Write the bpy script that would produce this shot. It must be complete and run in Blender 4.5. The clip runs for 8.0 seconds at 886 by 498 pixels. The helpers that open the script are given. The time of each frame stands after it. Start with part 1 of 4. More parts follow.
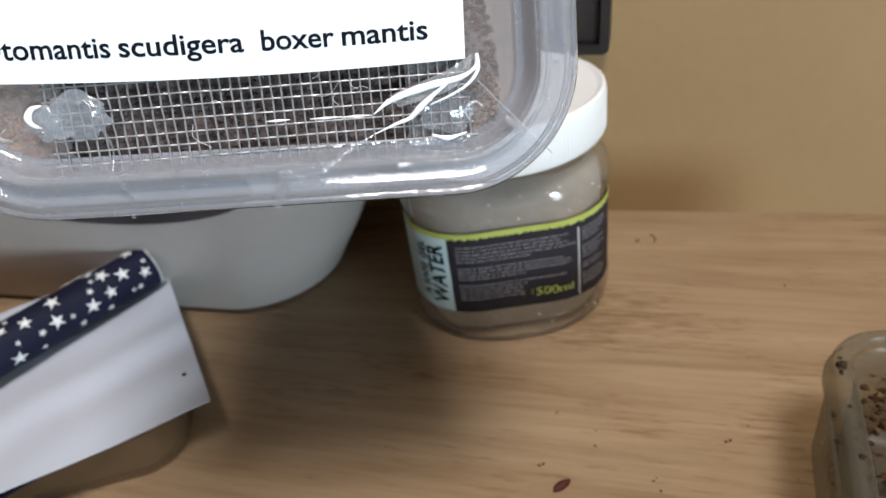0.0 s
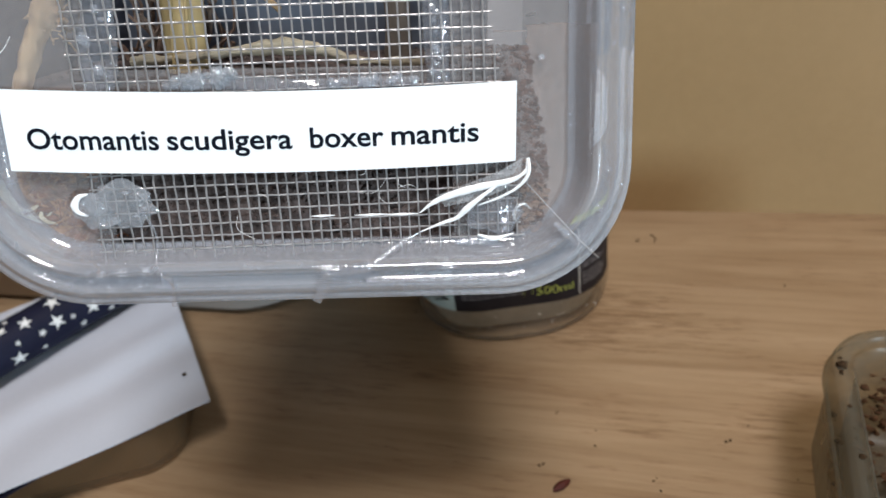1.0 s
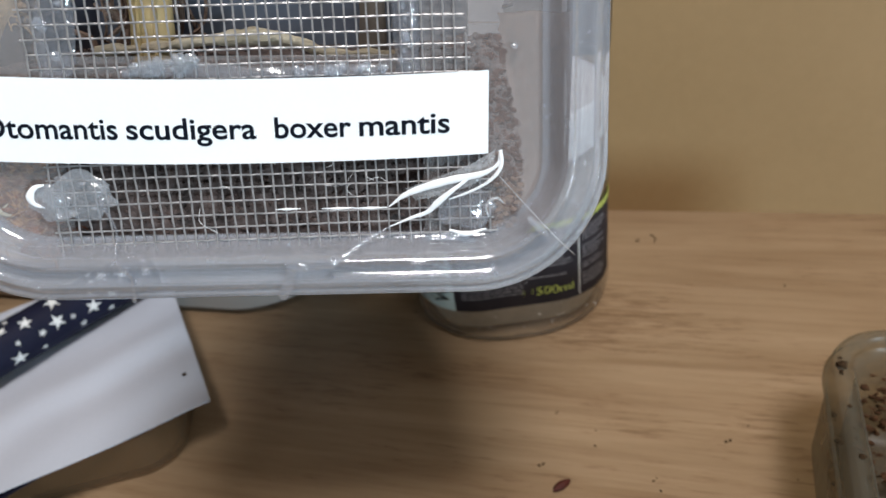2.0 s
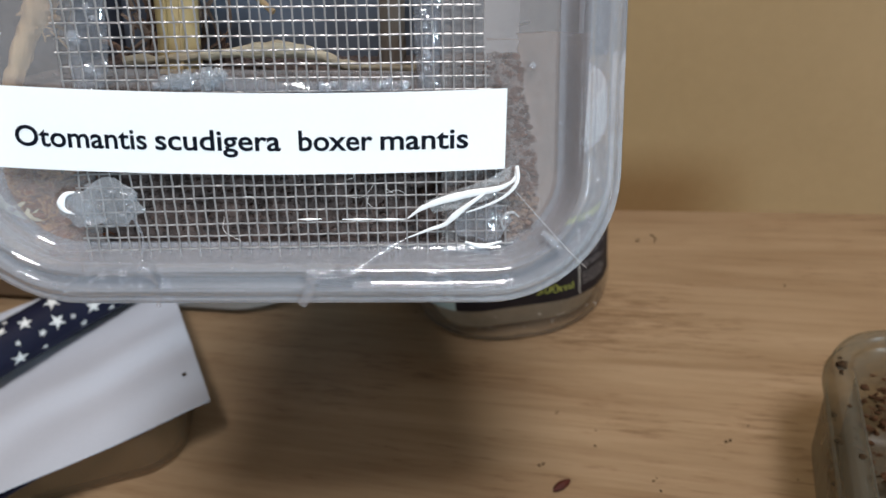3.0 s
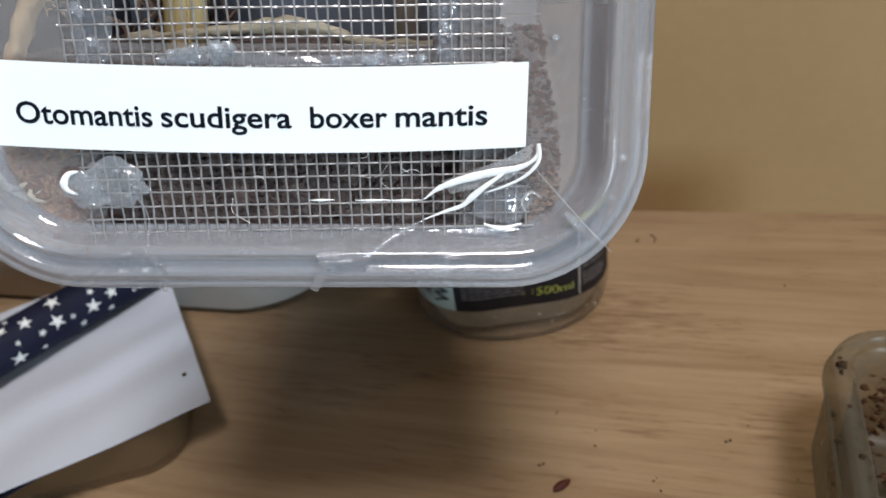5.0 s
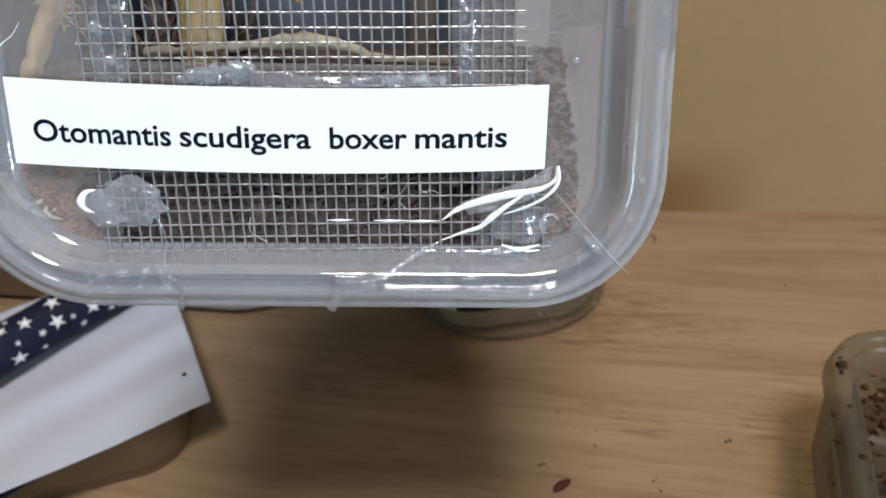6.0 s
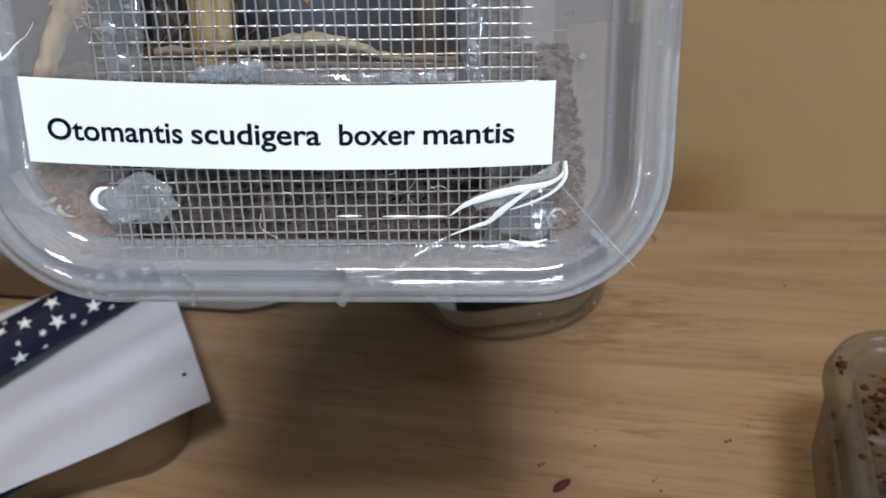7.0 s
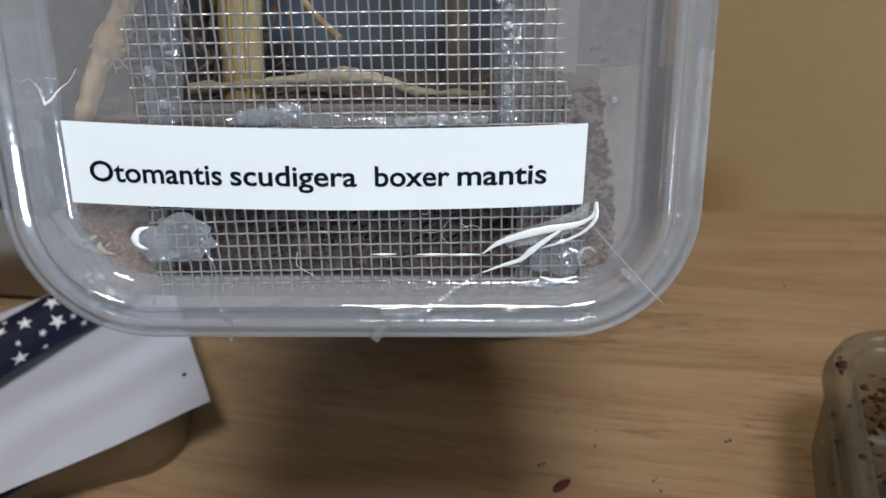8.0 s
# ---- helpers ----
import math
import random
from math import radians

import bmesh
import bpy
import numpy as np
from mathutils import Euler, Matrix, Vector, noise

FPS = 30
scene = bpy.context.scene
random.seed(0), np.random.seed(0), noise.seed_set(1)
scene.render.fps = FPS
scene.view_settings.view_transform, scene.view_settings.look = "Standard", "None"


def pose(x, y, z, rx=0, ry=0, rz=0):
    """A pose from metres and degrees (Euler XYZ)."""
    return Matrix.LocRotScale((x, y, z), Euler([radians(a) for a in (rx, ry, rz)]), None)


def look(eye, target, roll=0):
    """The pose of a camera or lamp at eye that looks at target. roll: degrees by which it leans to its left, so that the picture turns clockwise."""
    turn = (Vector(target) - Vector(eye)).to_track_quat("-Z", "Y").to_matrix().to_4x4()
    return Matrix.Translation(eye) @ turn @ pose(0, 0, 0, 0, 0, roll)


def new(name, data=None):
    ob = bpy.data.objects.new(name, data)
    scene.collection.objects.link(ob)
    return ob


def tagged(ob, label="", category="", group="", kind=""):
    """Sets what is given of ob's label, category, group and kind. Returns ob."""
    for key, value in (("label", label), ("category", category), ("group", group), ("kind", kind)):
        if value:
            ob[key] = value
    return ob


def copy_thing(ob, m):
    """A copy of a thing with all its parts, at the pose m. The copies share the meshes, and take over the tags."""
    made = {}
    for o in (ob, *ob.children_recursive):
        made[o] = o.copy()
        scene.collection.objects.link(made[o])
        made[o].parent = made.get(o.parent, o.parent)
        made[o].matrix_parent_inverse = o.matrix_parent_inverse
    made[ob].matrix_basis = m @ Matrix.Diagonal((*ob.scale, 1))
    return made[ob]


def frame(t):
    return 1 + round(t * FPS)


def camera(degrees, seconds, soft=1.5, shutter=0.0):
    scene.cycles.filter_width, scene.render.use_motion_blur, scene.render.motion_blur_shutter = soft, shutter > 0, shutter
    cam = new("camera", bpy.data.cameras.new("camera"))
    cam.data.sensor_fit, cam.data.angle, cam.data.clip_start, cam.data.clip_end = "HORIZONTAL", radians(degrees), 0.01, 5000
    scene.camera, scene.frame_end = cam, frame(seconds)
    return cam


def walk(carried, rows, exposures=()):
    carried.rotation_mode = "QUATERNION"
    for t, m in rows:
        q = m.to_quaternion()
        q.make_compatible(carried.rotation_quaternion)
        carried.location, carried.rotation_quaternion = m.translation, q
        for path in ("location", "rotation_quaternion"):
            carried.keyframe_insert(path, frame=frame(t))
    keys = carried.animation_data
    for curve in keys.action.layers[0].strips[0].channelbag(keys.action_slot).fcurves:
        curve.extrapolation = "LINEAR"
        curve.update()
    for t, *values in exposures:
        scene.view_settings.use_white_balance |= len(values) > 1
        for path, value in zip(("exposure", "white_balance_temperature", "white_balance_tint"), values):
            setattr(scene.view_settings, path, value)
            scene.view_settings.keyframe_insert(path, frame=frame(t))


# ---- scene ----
cam = camera(68.0, 8.0, soft=1.5)
EYE = (0.0, 0.0, 0.18094)
AIM = (0.0, 0.25018, 0.01537)
cam.data.dof.use_dof, cam.data.dof.focus_distance, cam.data.dof.aperture_fstop = True, 0.113, 25.0
walk(cam, [(0, look(EYE, AIM, -9.04)), (8, look(EYE, AIM, -9.04))],
     exposures=[(0, 0.1), (0.6, 0.1), (0.8, 0.0), (1.0, -0.02), (2.5, -0.12), (5.8, -0.14), (7.2, -0.26), (8, -0.42)])

# ---- light ----
world = bpy.data.worlds.new("room_air")
world.use_nodes = True
world.node_tree.nodes["Background"].inputs[0].default_value = (0.55, 0.58, 0.62, 1)
world.node_tree.nodes["Background"].inputs[1].default_value = 0.05
scene.world = world


def area_lamp(name, eye, target, size_x, size_y, watts, colour):
    data = bpy.data.lights.new(name, "AREA")
    data.shape, data.size, data.size_y, data.energy, data.color = "RECTANGLE", size_x, size_y, watts, colour
    ob = new(name, data)
    ob.matrix_world = look(eye, target)
    return ob


area_lamp("ceiling_lamp", (0.20, -0.46, 1.70), (0.0, 0.15, 0.0), 0.46, 0.46, 29, (1.0, 0.955, 0.935))
# cool front light from an unseen source, added to brighten the label
area_lamp("assumed_front_light", (1.22, -2.41, 0.26), (0.0, 0.12, 0.14), 0.48, 0.38, 70, (0.68, 0.875, 1.0))


# ---- the wall's direction: u along it, v towards it ----
YAW = -19.24
ROOM = pose(0, 0, 0, 0, 0, YAW)
WALL_V = 0.2976


# ---- materials ----
def material(name):
    m = bpy.data.materials.new(name)
    m.use_nodes = True
    t = m.node_tree
    return m, t.nodes, t.links, t.nodes["Principled BSDF"]


def node(nodes, kind, **values):
    n = nodes.new(kind)
    for key, value in values.items():
        n.inputs[key].default_value = value
    return n


def ramp(nodes, stops):
    n = nodes.new("ShaderNodeValToRGB")
    e = n.color_ramp.elements
    e[0].position, e[0].color = stops[0][0], (*stops[0][1], 1)
    e[1].position, e[1].color = stops[-1][0], (*stops[-1][1], 1)
    for p, c in stops[1:-1]:
        k = e.new(p)
        k.color = (*c, 1)
    return n


def coords(nodes, links, scale=(1, 1, 1), turn=(0, 0, 0), source="Object"):
    tc, mp = nodes.new("ShaderNodeTexCoord"), nodes.new("ShaderNodeMapping")
    mp.inputs["Scale"].default_value, mp.inputs["Rotation"].default_value = scale, turn
    links.new(tc.outputs[source], mp.inputs[0])
    return mp


def mottled(name, dark, light, scale, rough=0.6, bump=0.2, bump_scale=None, stretch=(1, 1, 1), metal=0.0, detail=6, depth=0.0005, spec=0.5):
    """A surface that varies between two colours at two scales, with fine relief."""
    m, n, l, b = material(name)
    mp = coords(n, l, stretch)
    a, c = node(n, "ShaderNodeTexNoise", Scale=scale, Detail=detail), node(n, "ShaderNodeTexNoise", Scale=bump_scale or scale * 6, Detail=4.0)
    mix = node(n, "ShaderNodeMath")
    mix.operation = "MULTIPLY_ADD"
    mix.inputs[1].default_value = 0.35
    r = ramp(n, [(0.35, dark), (0.85, light)])
    bp = node(n, "ShaderNodeBump", Strength=bump, Distance=depth)
    for k in (a, c):
        l.new(mp.outputs[0], k.inputs["Vector"])
    l.new(c.outputs[0], mix.inputs[0])
    l.new(a.outputs[0], mix.inputs[2])
    l.new(mix.outputs[0], r.inputs[0])
    l.new(r.outputs[0], b.inputs["Base Color"])
    l.new(c.outputs[0], bp.inputs["Height"])
    l.new(bp.outputs[0], b.inputs["Normal"])
    b.inputs["Roughness"].default_value, b.inputs["Metallic"].default_value = rough, metal
    b.inputs["Specular IOR Level"].default_value = spec
    return m


def clear_plastic(name, tint, haze, haze_colour, rough=0.08, gloss=1.0, bump=0.15, scale=220.0, depth=0.0004, uneven=0.5):
    """Thin clear plastic: lets light through, with a milky share and a sheen."""
    m, n, l, b = material(name)
    n.remove(b)
    out = n["Material Output"]
    mp = coords(n, l)
    tex = node(n, "ShaderNodeTexNoise", Scale=scale, Detail=3.0)
    fine = node(n, "ShaderNodeTexNoise", Scale=scale * 5, Detail=5.0)
    l.new(mp.outputs[0], tex.inputs["Vector"])
    l.new(mp.outputs[0], fine.inputs["Vector"])
    bp = node(n, "ShaderNodeBump", Strength=bump, Distance=depth)
    l.new(tex.outputs[0], bp.inputs["Height"])
    clear = node(n, "ShaderNodeBsdfTransparent", Color=(*tint, 1))
    milky = node(n, "ShaderNodeBsdfDiffuse", Color=(*haze_colour, 1))
    glow = node(n, "ShaderNodeBsdfTranslucent", Color=(*haze_colour, 1))
    both = node(n, "ShaderNodeMixShader", Fac=0.25)
    l.new(milky.outputs[0], both.inputs[1])
    l.new(glow.outputs[0], both.inputs[2])
    share = node(n, "ShaderNodeMapRange")
    share.inputs["To Min"].default_value, share.inputs["To Max"].default_value = haze * (1 - uneven), haze * (1 + uneven)
    l.new(fine.outputs[0], share.inputs["Value"])
    body = n.new("ShaderNodeMixShader")
    l.new(share.outputs[0], body.inputs[0])
    l.new(clear.outputs[0], body.inputs[1])
    l.new(both.outputs[0], body.inputs[2])
    shine = node(n, "ShaderNodeBsdfGlossy", Roughness=rough)
    facing = node(n, "ShaderNodeLayerWeight", Blend=0.5)
    steep = node(n, "ShaderNodeMath")
    steep.operation = "POWER"
    steep.inputs[1].default_value = 4.0
    l.new(bp.outputs[0], shine.inputs["Normal"])
    l.new(bp.outputs[0], facing.inputs["Normal"])
    l.new(facing.outputs["Facing"], steep.inputs[0])
    fm = node(n, "ShaderNodeMath")
    fm.operation, fm.use_clamp = "MULTIPLY_ADD", True
    fm.inputs[1].default_value, fm.inputs[2].default_value = 0.6 * gloss, 0.04 * gloss
    l.new(steep.outputs[0], fm.inputs[0])
    top = n.new("ShaderNodeMixShader")
    l.new(fm.outputs[0], top.inputs[0])
    l.new(body.outputs[0], top.inputs[1])
    l.new(shine.outputs[0], top.inputs[2])
    l.new(top.outputs[0], out.inputs[0])
    return m


def wood_material():
    m, n, l, b = material("pale_wood")

    def grain(scale, detail, rough, bend):
        tex = node(n, "ShaderNodeTexNoise", Scale=1.0, Detail=detail, Roughness=rough, Distortion=bend)
        l.new(coords(n, l, scale).outputs[0], tex.inputs["Vector"])
        return tex

    def times(a, c, share):
        mul = node(n, "ShaderNodeMix")
        mul.data_type, mul.blend_type = "RGBA", "MULTIPLY"
        mul.inputs[0].default_value = share
        l.new(a, mul.inputs[6])
        l.new(c, mul.inputs[7])
        return mul.outputs[2]

    # broad wavy growth bands, finer lines in them, and the pores
    band, line, pore = grain((4, 46, 20), 5.0, 0.6, 0.9), grain((10, 210, 20), 8.0, 0.74, 0.3), grain((62, 560, 100), 6.0, 0.68, 0.2)
    cloud, crowd = grain((5, 14, 6), 4.0, 0.6, 0.6), grain((11, 26, 14), 3.0, 0.5, 0.4)
    base = ramp(n, [(0.28, (0.255, 0.175, 0.104)), (0.50, (0.325, 0.236, 0.146)), (0.74, (0.392, 0.294, 0.192))])
    l.new(line.outputs[0], base.inputs[0])
    bands = ramp(n, [(0.33, (0.82, 0.76, 0.70)), (0.50, (0.98, 0.97, 0.96)), (0.66, (1.12, 1.12, 1.13))])
    l.new(band.outputs[0], bands.inputs[0])
    sum_ = node(n, "ShaderNodeMath")
    sum_.operation = "MULTIPLY_ADD"
    sum_.inputs[1].default_value = 0.75
    l.new(crowd.outputs[0], sum_.inputs[0])
    l.new(pore.outputs[0], sum_.inputs[2])
    flecks = ramp(n, [(0.67, (0.36, 0.26, 0.2)), (0.78, (0.92, 0.88, 0.86)), (0.86, (1, 1, 1))])
    l.new(sum_.outputs[0], flecks.inputs[0])
    tone = ramp(n, [(0.3, (0.86, 0.79, 0.74)), (0.7, (1.06, 1.05, 1.03))])
    l.new(cloud.outputs[0], tone.inputs[0])
    colour = times(times(times(base.outputs[0], bands.outputs[0], 0.7), flecks.outputs[0], 0.55), tone.outputs[0], 0.8)
    l.new(colour, b.inputs["Base Color"])
    bp = node(n, "ShaderNodeBump", Strength=0.15, Distance=0.0003)
    l.new(pore.outputs[0], bp.inputs["Height"])
    l.new(bp.outputs[0], b.inputs["Normal"])
    shine = node(n, "ShaderNodeMapRange")
    shine.inputs["To Min"].default_value, shine.inputs["To Max"].default_value = 0.36, 0.54
    l.new(line.outputs[0], shine.inputs["Value"])
    l.new(shine.outputs[0], b.inputs["Roughness"])
    b.inputs["Specular IOR Level"].default_value = 0.35
    return m


WOOD = wood_material()
WALL = mottled("tan_wall_paint", (0.282, 0.178, 0.079), (0.338, 0.216, 0.101), 7, 0.7, 0.12, 240)
PLASTER = mottled("dull_plaster", (0.155, 0.108, 0.086), (0.197, 0.142, 0.115), 3, 0.9, 0.1, 60)
CARPET = mottled("grey_carpet", (0.06, 0.05, 0.045), (0.1, 0.085, 0.075), 90, 0.95, 0.3, 500)
BLACK = mottled("black_plastic", (0.012, 0.01, 0.012), (0.022, 0.018, 0.018), 60, 0.4, 0.1)
# white plastic darkened to warm grey, with the tub's shade in the colour
SHADED_WHITE_PLASTIC = mottled("shaded_white_plastic", (0.315, 0.28, 0.262), (0.365, 0.328, 0.308), 14, 0.42, 0.05, 120)
LID_WHITE = mottled("white_ribbed_plastic", (0.78, 0.79, 0.8), (0.84, 0.85, 0.85), 30, 0.4, 0.03, 200)
# white paper toned to blue-grey: the shade on the sheet is in this colour
SHADED_PAPER = mottled("shaded_white_paper", (0.425, 0.460, 0.535), (0.485, 0.520, 0.60), 12, 0.8, 0.08, 900, spec=0.2)
CARD = mottled("label_paper", (0.83, 0.87, 0.91), (0.87, 0.91, 0.95), 30, 0.75, 0.04, 1500, spec=0.2)
NAVY = mottled("navy_print", (0.005, 0.006, 0.017), (0.010, 0.011, 0.027), 60, 0.6, 0.05, spec=0.12)
STAR = mottled("white_print", (0.55, 0.55, 0.55), (0.64, 0.64, 0.63), 200, 0.6, 0.05)
INK = mottled("black_ink", (0.003, 0.0045, 0.009), (0.006, 0.008, 0.015), 600, 0.7, 0.02, spec=0.08)
LABEL_DARK = mottled("dark_label_print", (0.014, 0.012, 0.017), (0.024, 0.021, 0.027), 90, 0.6, 0.02, spec=0.2)
LABEL_BLUE = mottled("pale_blue_print", (0.42, 0.54, 0.56), (0.5, 0.61, 0.62), 60, 0.6, 0.02, spec=0.2)
LIME = mottled("lime_print", (0.34, 0.39, 0.07), (0.42, 0.47, 0.12), 160, 0.55, 0.02, spec=0.3)
GREY_PRINT = mottled("grey_print", (0.1, 0.096, 0.104), (0.23, 0.22, 0.235), 900, 0.6, 0.02, spec=0.2)
PALE_PRINT = mottled("pale_print", (0.5, 0.5, 0.5), (0.6, 0.6, 0.6), 300, 0.5, 0.02)
JAR_CLEAR = clear_plastic("clear_jar_plastic", (0.95, 0.945, 0.93), 0.06, (0.8, 0.77, 0.72), 0.06, 2.0, 0.25, 70.0, 0.001)
GEL = clear_plastic("water_gel", (0.985, 0.97, 0.95), 0.31, (0.96, 0.925, 0.87), 0.15, 0.8, 0.25, 45.0, 0.002, 0.15)
JAR_EDGE = clear_plastic("thick_clear_plastic", (0.88, 0.86, 0.82), 0.12, (0.6, 0.56, 0.5), 0.08, 1.5, 0.2, 90.0)
LID_CLEAR = clear_plastic("frosted_lid_plastic", (0.985, 0.98, 0.98), 0.16, (0.78, 0.75, 0.76), 0.18, 0.7, 0.2, 160.0, 0.0004, 0.45)
RIM_CLEAR = clear_plastic("clear_rim_plastic", (0.94, 0.945, 0.965), 0.29, (0.70, 0.73, 0.80), 0.08, 2.2, 0.25, 130.0, 0.0006, 0.3)
TUB_CLEAR = clear_plastic("clear_tub_plastic", (0.97, 0.97, 0.975), 0.05, (0.7, 0.72, 0.76), 0.12, 1.0, 0.1, 100.0)
GLUE = clear_plastic("hot_glue", (0.98, 0.985, 0.995), 0.2, (0.84, 0.9, 1.0), 0.06, 3.5, 0.5, 300.0, 0.0008, 0.3)
GLUE_SMEAR = clear_plastic("smeared_hot_glue", (0.975, 0.98, 0.99), 0.12, (0.8, 0.85, 0.95), 0.07, 3.0, 0.45, 420.0, 0.0008, 0.5)
GLUE_CLOUDY = clear_plastic("cloudy_hot_glue", (0.97, 0.975, 0.98), 0.26, (0.66, 0.70, 0.76), 0.08, 2.0, 0.3, 260.0, 0.0006, 0.4)
GLUE_HAZY = clear_plastic("hazy_hot_glue", (0.98, 0.985, 0.99), 0.3, (0.92, 0.94, 0.97), 0.08, 3.0, 0.4, 500.0, 0.0006, 0.5)
# white glue and threads; also paints highlights on the clear glue
GLUE_WHITE_GLINT = mottled("white_glue_and_glints", (0.91, 0.93, 0.96), (0.96, 0.97, 0.99), 500, 0.22, 0.25, 900, depth=0.0003, spec=0.8)
BROWN_GREY = mottled("brown_grey_plastic", (0.03, 0.019, 0.014), (0.17, 0.115, 0.09), 130, 0.55, 0.4, 700, (1, 0.4, 1), spec=0.4)
BARK = mottled("dark_bark", (0.05, 0.04, 0.032), (0.13, 0.105, 0.085), 200, 0.85, 0.6, 700, (1, 0.2, 1))
BROWN_CLEAR = clear_plastic("brownish_clear_plastic", (0.80, 0.70, 0.58), 0.28, (0.31, 0.195, 0.11), 0.15, 1.0, 0.1, 40.0, 0.0006, 0.08)
DISH_GLASS = clear_plastic("dish_glass", (0.80, 0.77, 0.69), 0.3, (0.2, 0.186, 0.15), 0.32, 0.3, 0.2, 60.0, 0.001, 0.7)
WIRE = mottled("steel_wire", (0.30, 0.295, 0.30), (0.48, 0.47, 0.48), 400, 0.34, 0.15, metal=0.45)
SOIL = mottled("dark_coco_soil", (0.02, 0.0155, 0.0155), (0.135, 0.1, 0.092), 260, 0.9, 0.6, 900, depth=0.001)
OLIVE = mottled("pale_moss", (0.3, 0.27, 0.18), (0.62, 0.59, 0.45), 500, 0.9, 0.3, 1500, spec=0.1)
FIBRE = mottled("tan_fibre", (0.09, 0.036, 0.014), (0.42, 0.215, 0.095), 500, 0.9, 0.5, 1500, spec=0.1)
RUSSET = mottled("russet_husk", (0.02, 0.005, 0.0015), (0.17, 0.05, 0.014), 500, 0.9, 0.5, 1200, spec=0.1)
RED_SOIL = mottled("reddish_soil", (0.026, 0.015, 0.0125), (0.11, 0.06, 0.046), 500, 0.9, 0.4, 1200, spec=0.1)
RUST = mottled("rusty_bits", (0.02, 0.010, 0.006), (0.095, 0.048, 0.026), 500, 0.9, 0.3, 1200, spec=0.05)
RED_LITTER = mottled("dry_litter", (0.06, 0.038, 0.03), (0.26, 0.18, 0.14), 300, 0.9, 0.4, 900, spec=0.1)
BAMBOO = mottled("dry_cane", (0.32, 0.235, 0.10), (0.5, 0.39, 0.2), 60, 0.5, 0.3, 300, (1, 0.12, 1))
TWIG = mottled("pale_twig", (0.2, 0.16, 0.1), (0.56, 0.5, 0.38), 200, 0.8, 0.8, 600, (0.35, 1, 1), depth=0.0008)
STICK = mottled("tan_stick", (0.17, 0.1, 0.045), (0.56, 0.4, 0.22), 160, 0.7, 0.7, 600, (1, 0.18, 1), depth=0.0008)
SLATE = mottled("slate_blue_card", (0.062, 0.08, 0.112), (0.105, 0.125, 0.165), 40, 0.6, 0.1)
GREY_CARD = mottled("dark_grey_card", (0.032, 0.034, 0.05), (0.066, 0.069, 0.092), 60, 0.6, 0.2, 30, (0.2, 1, 1))
PALE_CARD = mottled("pale_grey_card", (0.52, 0.55, 0.6), (0.64, 0.67, 0.72), 60, 0.6, 0.2, 30, (0.2, 1, 1))
HUSK = mottled("red_brown_husk", (0.04, 0.011, 0.009), (0.085, 0.022, 0.015), 400, 0.6, 0.3, spec=0.15)
CRUMB = mottled("dark_crumb", (0.02, 0.012, 0.007), (0.055, 0.033, 0.018), 500, 0.9, 0.3, spec=0.05)


# ---- making meshes ----
def part(name, bm, mat, parent=None, label="", smooth=40):
    """Links a bmesh as one mesh object, under a thing or a part."""
    bmesh.ops.recalc_face_normals(bm, faces=bm.faces)
    me = bpy.data.meshes.new(name)
    bm.to_mesh(me)
    bm.free()
    me.materials.append(mat)
    me.set_sharp_from_angle(angle=radians(smooth))
    ob = new(name, me)
    if parent is not None:
        ob.parent = parent
    return tagged(ob, label)


def empty(name, m, label, category, group=""):
    ob = new(name)
    ob.matrix_world = m
    ob.empty_display_size = 0.01
    return tagged(ob, label, category, group)


def slab(bm, x0, x1, y0, y1, z0, z1, bevel=0.0, m=None):
    r = bmesh.ops.create_cube(bm, size=1)
    bmesh.ops.transform(bm, verts=r["verts"], matrix=Matrix.Translation(((x0 + x1) / 2, (y0 + y1) / 2, (z0 + z1) / 2)) @ Matrix.Diagonal((x1 - x0, y1 - y0, z1 - z0, 1)))
    if bevel:
        edges = list({e for v in r["verts"] for e in v.link_edges})
        bmesh.ops.bevel(bm, geom=edges, offset=bevel, segments=3, affect="EDGES", profile=0.5)
    if m is not None:
        bmesh.ops.transform(bm, verts=bm.verts, matrix=m)
    return bm


def outline(x0, x1, y0, y1, r, n=10):
    """A rectangle with round corners, anticlockwise."""
    pts = []
    for cx, cy, a0 in ((x1 - r, y1 - r, 0), (x0 + r, y1 - r, 90), (x0 + r, y0 + r, 180), (x1 - r, y0 + r, 270)):
        for k in range(n + 1):
            a = radians(a0 + 90 * k / n)
            pts.append((cx + r * math.cos(a), cy + r * math.sin(a)))
    return pts


def sweep(bm, x0, x1, y0, y1, r, profile, n=10, cap_start=False, cap_end=False, closed=False):
    """Loops of a round-cornered rectangle, each inset by d at height z, joined by faces."""
    loops = []
    for d, z in profile:
        loops.append([bm.verts.new((x, y, z)) for x, y in outline(x0 + d, x1 - d, y0 + d, y1 - d, max(r - d, 0.0008), n)])
    pairs = list(zip(loops, loops[1:])) + ([(loops[-1], loops[0])] if closed else [])
    for a, b in pairs:
        for k in range(len(a)):
            j = (k + 1) % len(a)
            bm.faces.new((a[k], a[j], b[j], b[k]))
    if cap_start:
        bm.faces.new(loops[0])
    if cap_end:
        bm.faces.new(loops[-1])
    return bm


